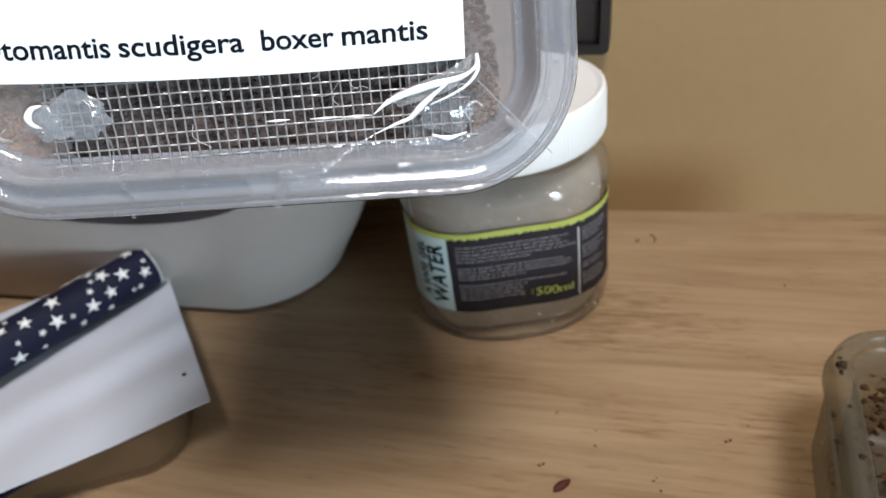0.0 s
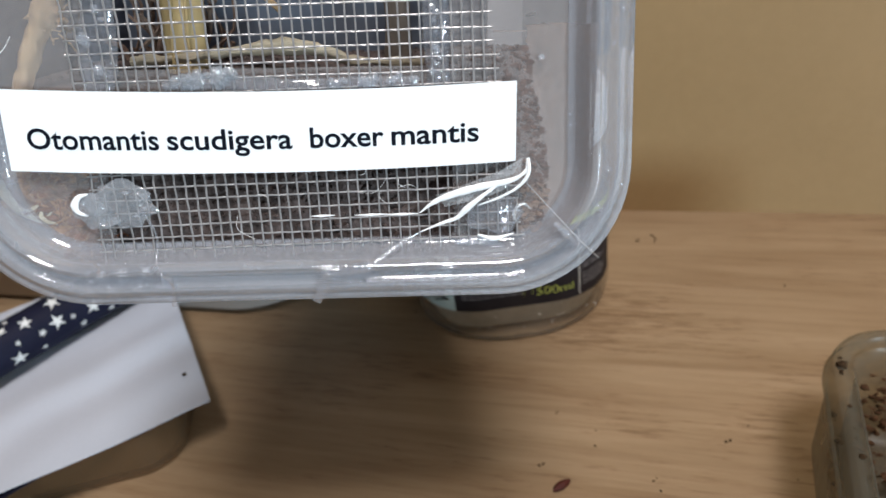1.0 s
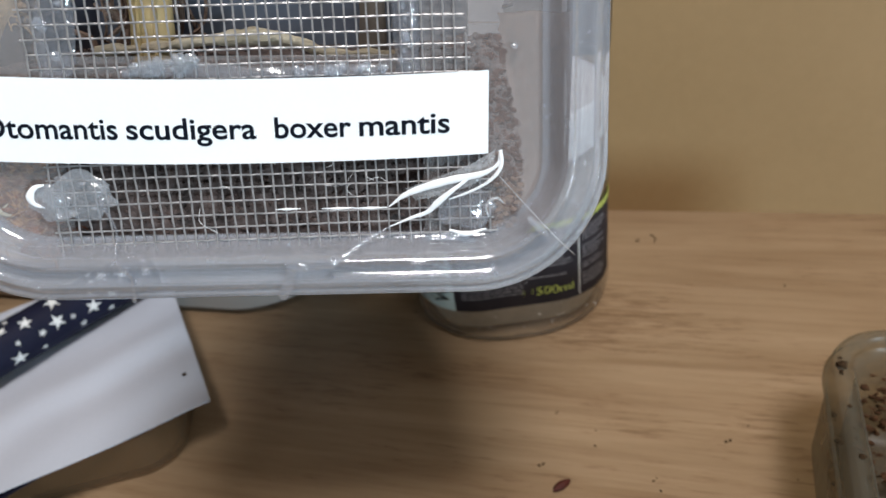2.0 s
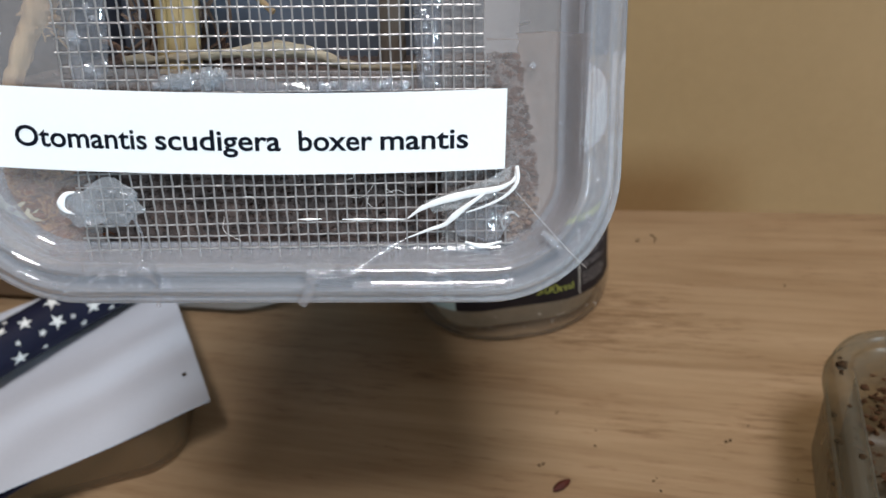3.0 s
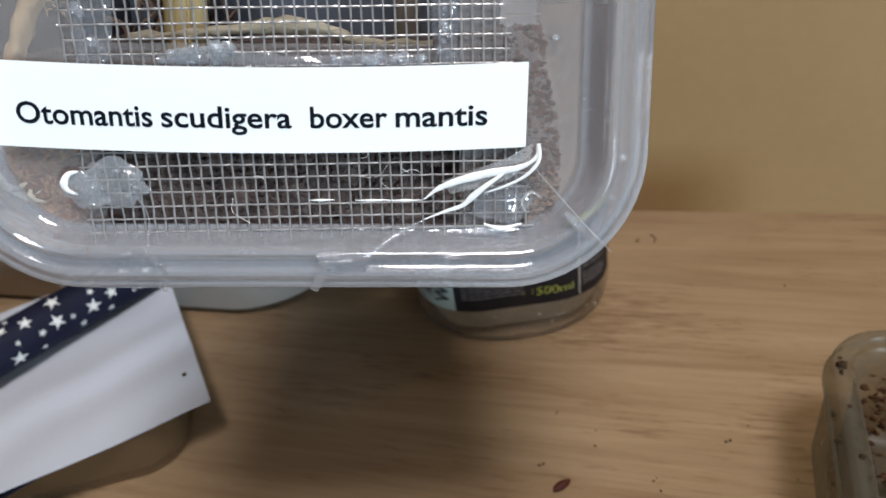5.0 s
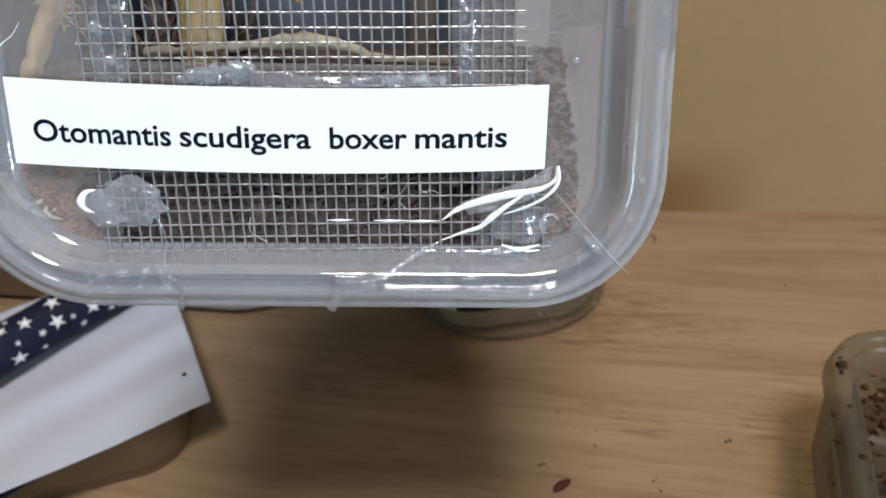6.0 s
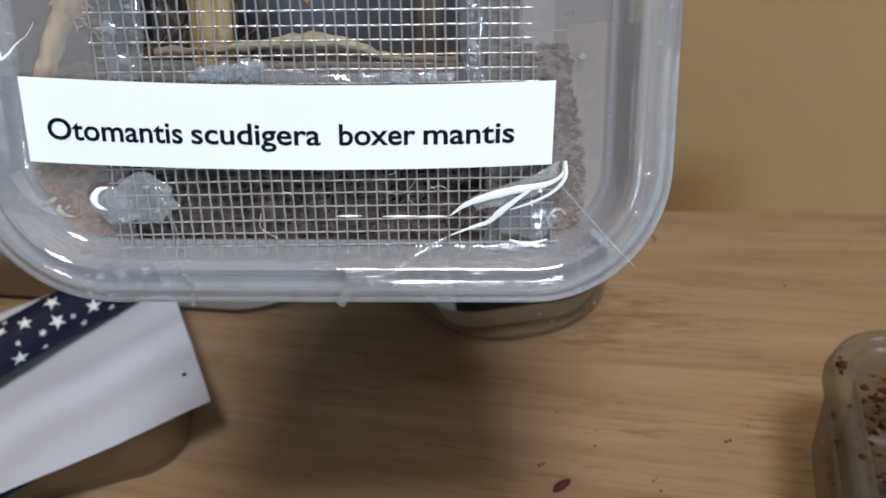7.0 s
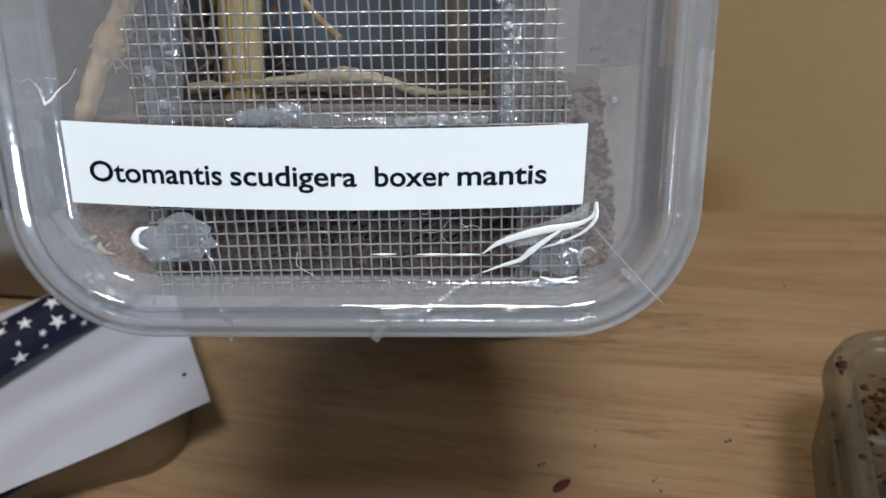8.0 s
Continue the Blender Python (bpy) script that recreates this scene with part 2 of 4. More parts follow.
def lathe(bm, profile, n=72, cap_start=True, cap_end=False):
    loops = []
    for r, z in profile:
        loops.append([bm.verts.new((r * math.cos(2 * math.pi * k / n), r * math.sin(2 * math.pi * k / n), z)) for k in range(n)])
    for a, b in zip(loops, loops[1:]):
        for k in range(n):
            j = (k + 1) % n
            bm.faces.new((a[k], a[j], b[j], b[k]))
    if cap_start:
        bm.faces.new(loops[0])
    if cap_end:
        bm.faces.new(loops[-1])
    return bm


def tube(bm, points, radii, n=8, flat=1.0):
    """A round rod along points, with a radius at each; flat squeezes it in z."""
    pts = [Vector(p) for p in points]
    loops = []
    for i, p in enumerate(pts):
        d = (pts[min(i + 1, len(pts) - 1)] - pts[max(i - 1, 0)]).normalized()
        side = d.cross(Vector((0, 0, 1)))
        side = side.normalized() if side.length > 1e-4 else Vector((1, 0, 0))
        up = side.cross(d).normalized()
        r = radii[i] if isinstance(radii, (list, tuple)) else radii
        loops.append([bm.verts.new(p + side * r * math.cos(2 * math.pi * k / n) + up * r * flat * math.sin(2 * math.pi * k / n)) for k in range(n)])
    for a, b in zip(loops, loops[1:]):
        for k in range(n):
            j = (k + 1) % n
            bm.faces.new((a[k], a[j], b[j], b[k]))
    bm.faces.new(loops[0])
    bm.faces.new(loops[-1])
    return bm


def curve_points(points, steps=8):
    """A smooth line through points (Catmull-Rom)."""
    p = [Vector(q) for q in points]
    p = [2 * p[0] - p[1]] + p + [2 * p[-1] - p[-2]]
    out = []
    for i in range(1, len(p) - 2):
        for k in range(steps):
            t = k / steps
            out.append(0.5 * (2 * p[i] + (p[i + 1] - p[i - 1]) * t + (2 * p[i - 1] - 5 * p[i] + 4 * p[i + 1] - p[i + 2]) * t * t + (3 * p[i] - p[i - 1] - 3 * p[i + 1] + p[i + 2]) * t ** 3))
    return out + [p[-2]]


BALLS = {}


def ball(detail):
    """Points and faces of a unit ball of small triangles, kept for reuse."""
    if detail not in BALLS:
        t = bmesh.new()
        bmesh.ops.create_icosphere(t, subdivisions=detail, radius=1)
        t.verts.index_update()
        BALLS[detail] = ([v.co.copy() for v in t.verts], [[v.index for v in f.verts] for f in t.faces])
        t.free()
    return BALLS[detail]


def blob(bm, centre, size, rough=0.2, seed=0, detail=2, freq=1.5):
    """An uneven lump."""
    points, faces = ball(detail)
    shift, made = Vector((seed * 3.7, 0, 0)), []
    for q in points:
        k = 1 + rough * noise.noise(q * freq + shift)
        made.append(bm.verts.new(Vector(centre) + Vector((q.x * size[0], q.y * size[1], q.z * size[2])) * k))
    for f in faces:
        bm.faces.new([made[i] for i in f])
    return bm


def lettering(text, height, mat_shift=0.0):
    """A bmesh of the words, flat, starting at the origin; height: of a capital letter."""
    cu = bpy.data.curves.new("words", "FONT")
    cu.body, cu.size, cu.offset, cu.resolution_u = text, height / 0.69, mat_shift, 4
    ob = new("words", cu)
    dg = bpy.context.evaluated_depsgraph_get()
    me = bpy.data.meshes.new_from_object(ob.evaluated_get(dg))
    bm = bmesh.new()
    bm.from_mesh(me)
    bpy.data.objects.remove(ob)
    bpy.data.curves.remove(cu)
    bpy.data.meshes.remove(me)
    return bm


def width_of(bm):
    xs = [v.co.x for v in bm.verts]
    return min(xs), max(xs)


# ---- the room ----
def room():
    b = bmesh.new()
    slab(b, -0.75, 0.85, -0.30, WALL_V + 0.004, -0.028, 0.0, 0.003)
    table = part("tabletop", b, WOOD)
    table.matrix_world = ROOM
    tagged(table, "pale varnished wooden tabletop with fine brown grain", "table", kind="structure")
    for name, box, mat, text in (
            ("wall_back", (-2.0, 2.0, WALL_V, WALL_V + 0.12, -0.75, 1.9), WALL, "tan painted wall behind the table"),
            ("wall_front", (-2.0, 2.0, -2.6, -2.48, -0.75, 1.9), PLASTER, "plain wall"),
            ("wall_left", (-2.12, -2.0, -2.6, WALL_V + 0.12, -0.75, 1.9), PLASTER, "plain pale side wall"),
            ("floor", (-2.12, 2.12, -2.6, WALL_V + 0.12, -0.83, -0.75), CARPET, "grey carpeted floor"),
            ("ceiling", (-2.12, 2.12, -2.6, WALL_V + 0.12, 1.9, 2.0), PLASTER, "plain pale ceiling")):
        ob = part(name, slab(bmesh.new(), *box), mat)
        ob.matrix_world = ROOM
        tagged(ob, text, name.split("_")[0], kind="structure")

    # the wall with an unseen window, added to hold the front light
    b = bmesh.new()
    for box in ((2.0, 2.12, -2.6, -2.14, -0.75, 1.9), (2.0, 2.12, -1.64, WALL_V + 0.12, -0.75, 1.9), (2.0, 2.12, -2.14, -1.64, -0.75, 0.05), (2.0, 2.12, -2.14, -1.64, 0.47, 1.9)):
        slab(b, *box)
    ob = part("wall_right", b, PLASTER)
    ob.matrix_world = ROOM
    tagged(ob, "plain side wall with an opening added for the light", "wall", kind="structure")
    win = empty("added_window_1", ROOM @ pose(2.06, -1.89, 0.26, 0, 90, 0), "unseen white window frame with a clear pane, added for light", "window")
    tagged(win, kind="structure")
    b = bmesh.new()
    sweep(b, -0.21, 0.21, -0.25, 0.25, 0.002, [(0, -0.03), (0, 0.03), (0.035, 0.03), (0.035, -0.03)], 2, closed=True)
    part("window_frame", b, SHADED_WHITE_PLASTIC, win)
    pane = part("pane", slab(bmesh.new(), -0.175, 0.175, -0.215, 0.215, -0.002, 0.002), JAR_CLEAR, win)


room()


def wall_box():
    """The dark flat thing that hangs on the wall; its lower edge shows above the jar."""
    thing = empty("wall_panel", ROOM @ pose(-0.0115, WALL_V, 0.086, 0, 2.0, 0), "black flat panel with a thin frame hung on the tan wall", "panel")
    part("panel_board", slab(bmesh.new(), -0.16, -0.004, -0.012, 0, 0.004, 0.2, 0.0015), BLACK, thing)
    b = bmesh.new()
    sweep(b, -0.164, 0, 0.0, 0.204, 0.003, [(0, 0), (0, 0.015), (0.004, 0.015), (0.004, 0)], 4, closed=True)
    bmesh.ops.transform(b, verts=b.verts, matrix=pose(0, 0, 0, 90))
    part("panel_frame", b, BLACK, thing)
    return thing


wall_box()


# ---- the white tub ----
def white_tub():
    thing = empty("white_tub", ROOM @ pose(-0.235, 0.243, 0), "white plastic tub with rounded corners and a dark slot", "tub")
    b = bmesh.new()
    prof = [(0.012, 0.0), (0.004, 0.0008), (0.0, 0.004), (-0.006, 0.03), (-0.012, 0.06), (-0.022, 0.11), (-0.0245, 0.112), (-0.0245, 0.115), (-0.0195, 0.115), (-0.010, 0.06), (0.002, 0.006), (0.014, 0.003)]
    sweep(b, -0.135, 0.0955, -0.0445, 0.035, 0.040, prof, 16, cap_start=True, cap_end=True)
    for v in b.verts:
        v.co.x += 0.39 * v.co.z if v.co.x > 0 else 0
    # the shade over the white tub comes from its greyed material
    part("tub_body", b, SHADED_WHITE_PLASTIC, thing)
    b = bmesh.new()
    ring = [(0.031 + 0.07 * math.cos(2 * math.pi * i / 40), 0.0768 + 0.0195 * math.sin(2 * math.pi * i / 40)) for i in range(40)]
    front = [b.verts.new((x, -0.0452 - 0.2 * z, z)) for x, z in ring]
    back = [b.verts.new((x, -0.0430 - 0.2 * z, z)) for x, z in ring]
    b.faces.new(front)
    b.faces.new(back)
    for k in range(40):
        j = (k + 1) % 40
        b.faces.new((front[k], front[j], back[j], back[k]))
    part("slot", b, BLACK, thing, "dark oval slot")
    return thing


white_tub()


# ---- the jar of gel ----
JAR = (0.0276, 0.2405)
JAR_SIDE, JAR_ROUND = 0.0404, 0.0272


def on_jar(bm, lift, s0, z0):
    """Wraps flat work (x along, y up, z out) round the jar's square body with round corners: x = 0 at s0 from the middle of its front."""
    flat, turn = JAR_SIDE - JAR_ROUND, JAR_ROUND * math.pi / 2
    for v in bm.verts:
        s, h, o = v.co
        s, side = abs(s + s0), 1 if s + s0 >= 0 else -1
        o += lift
        if s <= flat:
            x, y = s, -JAR_SIDE - o
        elif s <= flat + turn:
            a = (s - flat) / JAR_ROUND
            x, y = flat + (JAR_ROUND + o) * math.sin(a), -flat - (JAR_ROUND + o) * math.cos(a)
        else:
            x, y = JAR_SIDE + o, -flat + (s - flat - turn)
        v.co = (side * x, y, z0 + h)
    return bm


def strip(s0, s1, h0, h1, thick=0.0002, steps=40, wave=None):
    b = bmesh.new()
    rows = []
    for k in range(steps + 1):
        s = s0 + (s1 - s0) * k / steps
        top = h1 + (wave(s) if wave else 0)
        rows.append([b.verts.new((s, h0, 0)), b.verts.new((s, top, 0)), b.verts.new((s, top, thick)), b.verts.new((s, h0, thick))])
    for p, q in zip(rows, rows[1:]):
        for k in range(4):
            j = (k + 1) % 4
            b.faces.new((p[k], q[k], q[j], p[j]))
    b.faces.new(rows[0])
    b.faces.new(rows[-1])
    return b


def gel_jar():
    jar = empty("gel_jar", pose(*JAR, 0, 0, 0, -1.3), "clear squarish plastic jar of water gel with white screw lid", "jar")
    A, R = JAR_SIDE, JAR_ROUND
    # each level: how far the side is set in, the corner's radius, the height
    shell = [(0.010, 0.029, 0.0020), (0.0022, 0.036, 0.0), (0.0002, 0.0368, 0.0004), (-0.0014, 0.0375, 0.0022), (-0.0025, 0.0385, 0.006), (-0.0022, 0.036, 0.0125), (0.0002, R, 0.0158), (0.0004, R, 0.0535), (-0.0008, 0.030, 0.0552), (-0.0014, 0.031, 0.060), (-0.0006, 0.031, 0.0655), (0.0020, 0.031, 0.0695), (0.0045, 0.031, 0.0722)]
    b = bmesh.new()
    levels = [[b.verts.new((x, y, z)) for x, y in outline(-A + d, A - d, -A + d, A - d, r, 16)] for d, r, z in shell]
    for low, high in zip(levels, levels[1:]):
        for k in range(len(low)):
            j = (k + 1) % len(low)
            b.faces.new((low[k], low[j], high[j], high[k]))
    b.faces.new(levels[0])
    lathe(b, [(0.0362, 0.0722), (0.0385, 0.0735), (0.0385, 0.088)], 72, False)
    part("jar_body", b, JAR_CLEAR, jar, "clear plastic body")
    b = bmesh.new()
    sweep(b, -A, A, -A, A, R, [(0.012, 0.0036), (0.006, 0.003), (0.0042, 0.006), (0.0026, 0.0155), (0.0022, 0.058), (0.004, 0.0645), (0.008, 0.068)], 16, cap_start=True, cap_end=True)
    part("gel", b, GEL, jar, "clear water gel")
    b = bmesh.new()
    sweep(b, -A, A, -A, A, 0.0364, [(-0.0002, 0.0002), (-0.0014, 0.0012), (-0.0004, 0.0022), (0.0010, 0.0012)], 16, closed=True)
    part("base_ring", b, JAR_EDGE, jar, "thick clear base edge")
    random.seed(40)
    b = bmesh.new()
    for k in range(26):
        s, h, q = random.uniform(-0.03, 0.04), random.choice((random.uniform(0.004, 0.014), random.uniform(0.055, 0.066))), random.uniform(0.0002, 0.0006)
        t = bmesh.new()
        blob(t, (0, 0, 0), (q, q * 0.7, q * 0.5), 0.3, k, 1)
        on_jar(t, -0.0014, s, h)
        me = bpy.data.meshes.new("bubble")
        t.to_mesh(me)
        t.free()
        b.from_mesh(me)
        bpy.data.meshes.remove(me)
    tagged(part("bubbles", b, GLUE_WHITE_GLINT, jar, "tiny bubbles in the gel"), kind="stuff")
    b = bmesh.new()
    prof = [(0.0405, 0.0742), (0.0424, 0.0742), (0.0428, 0.0750), (0.0428, 0.0895), (0.0424, 0.0908), (0.0416, 0.0913), (0.0408, 0.0910), (0.0402, 0.0902), (0.039, 0.0898), (0.02, 0.0896)]
    lathe(b, prof, 120, False, True)
    lid = part("lid", b, LID_WHITE, jar, "white screw lid")
    b = bmesh.new()
    for k in range(150):
        a = 2 * math.pi * k / 150
        m = Matrix.Rotation(a, 4, "Z") @ Matrix.Translation((0.0428, 0, 0.0822))
        r = bmesh.ops.create_cube(b, size=1)
        bmesh.ops.transform(b, verts=r["verts"], matrix=m @ Matrix.Diagonal((0.0002, 0.0007, 0.0125, 1)))
    tagged(part("lid_ribs", b, LID_WHITE, lid), kind="stuff")
    z0, z1 = 0.0163, 0.0528
    lab = part("label", on_jar(strip(-0.0258, 0.062, z0, z1 - 0.002, steps=60), 0, 0, 0), LABEL_DARK, jar, "dark printed label")
    part("label_panel", on_jar(strip(-0.060, -0.0258, z0, z1 - 0.002), 0, 0, 0), LABEL_BLUE, lab, "pale blue panel")
    rag = lambda s: 0.0011 * noise.noise(Vector((s * 900, 0, 0))) + 0.0008 * noise.noise(Vector((s * 2500, 3, 0)))  # noqa: E731
    b = strip(-0.060, 0.062, 0, 0.0022, steps=220)
    for v in b.verts:
        if v.co.y < 0.001:
            v.co.y += rag(v.co.x)
    part("label_stripe", on_jar(b, 0.0001, 0, z1 - 0.0025), LIME, lab, "lime ragged stripe")
    part("label_rule", on_jar(strip(0.0236, 0.0241, z0 + 0.001, z1 - 0.005), 0.0002, 0, 0), PALE_PRINT, lab)
    # unreadable small print as rows of bars
    random.seed(11)
    for s0, s1, rows in ((-0.0228, 0.0222, 16), (0.0255, 0.0400, 17)):
        b = bmesh.new()
        for k in range(rows):
            h = z1 - 0.0064 - k * 0.0016
            if k in (5, 10) and s0 < 0:
                continue
            s, end = s0, s1 - random.uniform(0, 0.006) - (0.016 if k in (4, 9, 12) else 0)
            if k > 12 and s0 < 0:
                end = min(end, 0.0015)
            while s < end:
                w = min(random.uniform(0.001, 0.0034), end - s)
                t = strip(s, s + w, h, h + 0.0005, 0.00012, 2)
                me = bpy.data.meshes.new("bar")
                t.to_mesh(me)
                t.free()
                b.from_mesh(me)
                bpy.data.meshes.remove(me)
                s += w + 0.00055
        part("small_print", on_jar(b, 0.0002, 0, 0), GREY_PRINT, lab, "rows of tiny grey print")
    for text, high, s0, hz, length in (("WATER", 0.0066, -0.0277, z0 + 0.0034, 0.0276), ("A SAFE GEL", 0.0037, -0.0358, z0 + 0.0050, 0.0262)):
        b = lettering(text, high, 0.0001)
        lo, hi = width_of(b)
        for v in b.verts:
            v.co = Vector((-v.co.y, (v.co.x - lo) * length / (hi - lo), 0.0002))
        part("lettering", on_jar(b, 0.0006, s0, hz), INK, lab, "black lettering")
    b = lettering("500ml", 0.0036, 0.0)
    lo, hi = width_of(b)
    for v in b.verts:
        v.co = Vector(((v.co.x - lo) * 0.0146 / (hi - lo), v.co.y, 0.0002))
    part("lettering", on_jar(b, 0.0003, 0.0065, z0 + 0.0046), LIME, lab, "lime lettering")
    for s0, sgn in ((0.0020, 1), (0.0044, -1)):
        b = bmesh.new()
        tube(b, [(sgn * -0.0006 * math.cos(t), 0.0015 * math.sin(t), 0.0001) for t in [-1.0 + 2.0 * k / 8 for k in range(9)]], 0.0001, 6, 0.5)
        part("mark", on_jar(b, 0.0002, s0, z0 + 0.0062), LIME, lab)
    return jar


gel_jar()


# ---- patterned paper on a plastic box ----
PAPER_Z = 0.0208


def low_box():
    thing = empty("low_box", pose(-0.1015, 0.1605, 0, 0, 0, 7), "low brownish clear plastic box lying under the paper", "box")
    b = bmesh.new()
    sweep(b, -0.13, 0, 0, 0.044, 0.016, [(0.004, 0.0), (0.0012, 0.0005), (0.0003, 0.002), (0, 0.012), (-0.0005, 0.0195), (0.0012, 0.0195), (0.0018, 0.012), (0.002, 0.003), (0.005, 0.0018)], 12, cap_start=True, cap_end=True)
    part("box_body", b, BROWN_CLEAR, thing)
    b = bmesh.new()
    sweep(b, -0.1305, 0.0005, -0.0005, 0.0445, 0.0165, [(0, 0.0186), (-0.0006, 0.0198), (0.002, 0.0204)], 12, cap_start=True, cap_end=True)
    part("box_lid", b, BROWN_CLEAR, thing)
    return thing


low_box()


def star_shape(b, place, out, r, turn, thick=0.00012):
    """A five-pointed star as a thin raised print on a curved surface."""
    pts = []
    for k in range(10):
        a = math.pi * k / 5 + turn
        q = r if k % 2 == 0 else r * 0.37
        pts.append((q * math.cos(a), q * math.sin(a)))
    top = [b.verts.new(place(x, y, out + thick)) for x, y in pts]
    mid = b.verts.new(place(0, 0, out + thick))
    for k in range(10):
        b.faces.new((mid, top[k], top[(k + 1) % 10]))
    low = [b.verts.new(place(x, y, out)) for x, y in pts]
    for k in range(10):
        j = (k + 1) % 10
        b.faces.new((low[k], low[j], top[j], top[k]))


def wrapping_paper():
    """A sheet with a starry back whose far edge curls into a roll. Local x along its near edge, y along its right edge."""
    m = pose(-0.0881, 0.1687, PAPER_Z, 0, 0, 23.8)
    thing = empty("wrapping_paper", m, "white wrapping paper, its starry navy back curled into a roll", "paper")
    b = bmesh.new()
    nx, ny = 40, 26
    grid = [[None] * (ny + 1) for _ in range(nx + 1)]
    for i in range(nx + 1):
        for j in range(ny + 1):
            x, y = -0.13 + 0.13 * i / nx, 0.104 * j / ny
            z = 0.0006 * noise.noise(Vector((x * 30, y * 18, 2))) + 0.0015 * math.sin(x * 45 - y * 75 + 0.6 * math.sin(y * 60)) * (0.25 + y * 7) + 0.0005 * math.sin(x * 60 - y * 210 + 2 * noise.noise(Vector((x * 25, y * 25, 7))))
            z += 0.004 * max(0, (y - 0.06) / 0.044) ** 2
            grid[i][j] = b.verts.new((x, y, z + 0.0015))
    for i in range(nx):
        for j in range(ny):
            b.faces.new((grid[i][j], grid[i + 1][j], grid[i + 1][j + 1], grid[i][j + 1]))
    r = bmesh.ops.extrude_face_region(b, geom=list(b.faces))
    bmesh.ops.translate(b, verts=[e for e in r["geom"] if isinstance(e, bmesh.types.BMVert)], vec=(0, 0, -0.0002))
    part("sheet", b, SHADED_PAPER, thing, "white paper face toned down for its shade")
    # the navy back, folded under along the near edge
    b = bmesh.new()
    rows = []
    for i in range(13):
        x = -0.13 + 0.082 * i / 12
        out = min(1, (12 - i) / 5)
        rows.append([b.verts.new((x, 0.002 - 0.0072 * out * math.sin(a), 0.0011 - 0.0009 * (1 - math.cos(a)) / 2)) for a in [math.pi * q / 8 for q in range(9)]])
    for p, q in zip(rows, rows[1:]):
        for k in range(8):
            b.faces.new((p[k], q[k], q[k + 1], p[k + 1]))
    bmesh.ops.solidify(b, geom=b.faces[:], thickness=0.0002)
    part("fold", b, NAVY, thing, "navy back folded under")
    # the roll
    end, away = m.inverted() @ Vector((-0.1289, 0.2475, 0.0330)), m.inverted() @ Vector((-0.2109, 0.1659, 0.0330))
    along = (away - end).normalized()
    side = along.cross(Vector((0, 0, 1))).normalized()
    length, R = (away - end).length, 0.0096

    def place(s, a, out):
        return end + along * s + (side * math.cos(a) + Vector((0, 0, 1)) * math.sin(a)) * (R + out)

    b = bmesh.new()
    turns, steps, cuts = 1.6, 60, 8
    cols = []
    for k in range(steps + 1):
        a = math.pi * 1.45 - turns * 2 * math.pi * k / steps
        out = -0.0016 * k / steps
        cols.append([b.verts.new(place(length * c / cuts, a, out)) for c in range(cuts + 1)])
    for p, q in zip(cols, cols[1:]):
        for c in range(cuts):
            b.faces.new((p[c], p[c + 1], q[c + 1], q[c]))
    r = bmesh.ops.extrude_face_region(b, geom=list(b.faces))
    for v in [e for e in r["geom"] if isinstance(e, bmesh.types.BMVert)]:
        d = v.co - end
        axis = end + along * d.dot(along)
        v.co += (axis - v.co).normalized() * 0.0002
    roll = part("roll", b, NAVY, thing, "navy roll with white stars")
    b = bmesh.new()
    for k in range(2):
        c0 = [place(-0.0002 - 0.0004 * k, 2 * math.pi * i / 48, 0.00005) for i in range(48)]
        c1 = [place(-0.0002 - 0.0004 * k, 2 * math.pi * i / 48, -0.0006) for i in range(48)]
        if k == 0:
            a0, a1 = [b.verts.new(p) for p in c0], [b.verts.new(p) for p in c1]
        else:
            e0, e1 = [b.verts.new(p) for p in c0], [b.verts.new(p) for p in c1]
    for i in range(48):
        j = (i + 1) % 48
        for p, q in ((a0, e0), (e0, e1), (e1, a1), (a1, a0)):
            b.faces.new((p[i], p[j], q[j], q[i]))
    part("roll_edge", b, STAR, roll, "white cut edge")
    random.seed(5)
    placed = []
    tries = 0
    while len(placed) < 84 and tries < 6000:
        tries += 1
        rad = random.choice((0.0012, 0.0016, 0.0021, 0.0028, 0.0032))
        s, g = random.uniform(0.003, length - 0.003), random.uniform(-0.3, math.pi + 0.5) * R
        if any(math.hypot(s - p, g - q) < (rad + o) * 0.95 + 0.0004 for p, q, o in placed):
            continue
        placed.append((s, g, rad))
        b = bmesh.new()
        star_shape(b, lambda x, y, o: place(s + x, (g + y) / R, o), 0.00006, rad, random.uniform(0, 6.28))
        part("star", b, STAR, roll)
    return thing


wrapping_paper()


# ---- the glass dish ----
DISH = pose(0.1082, 0.1415, 0, 0, 0, -25)


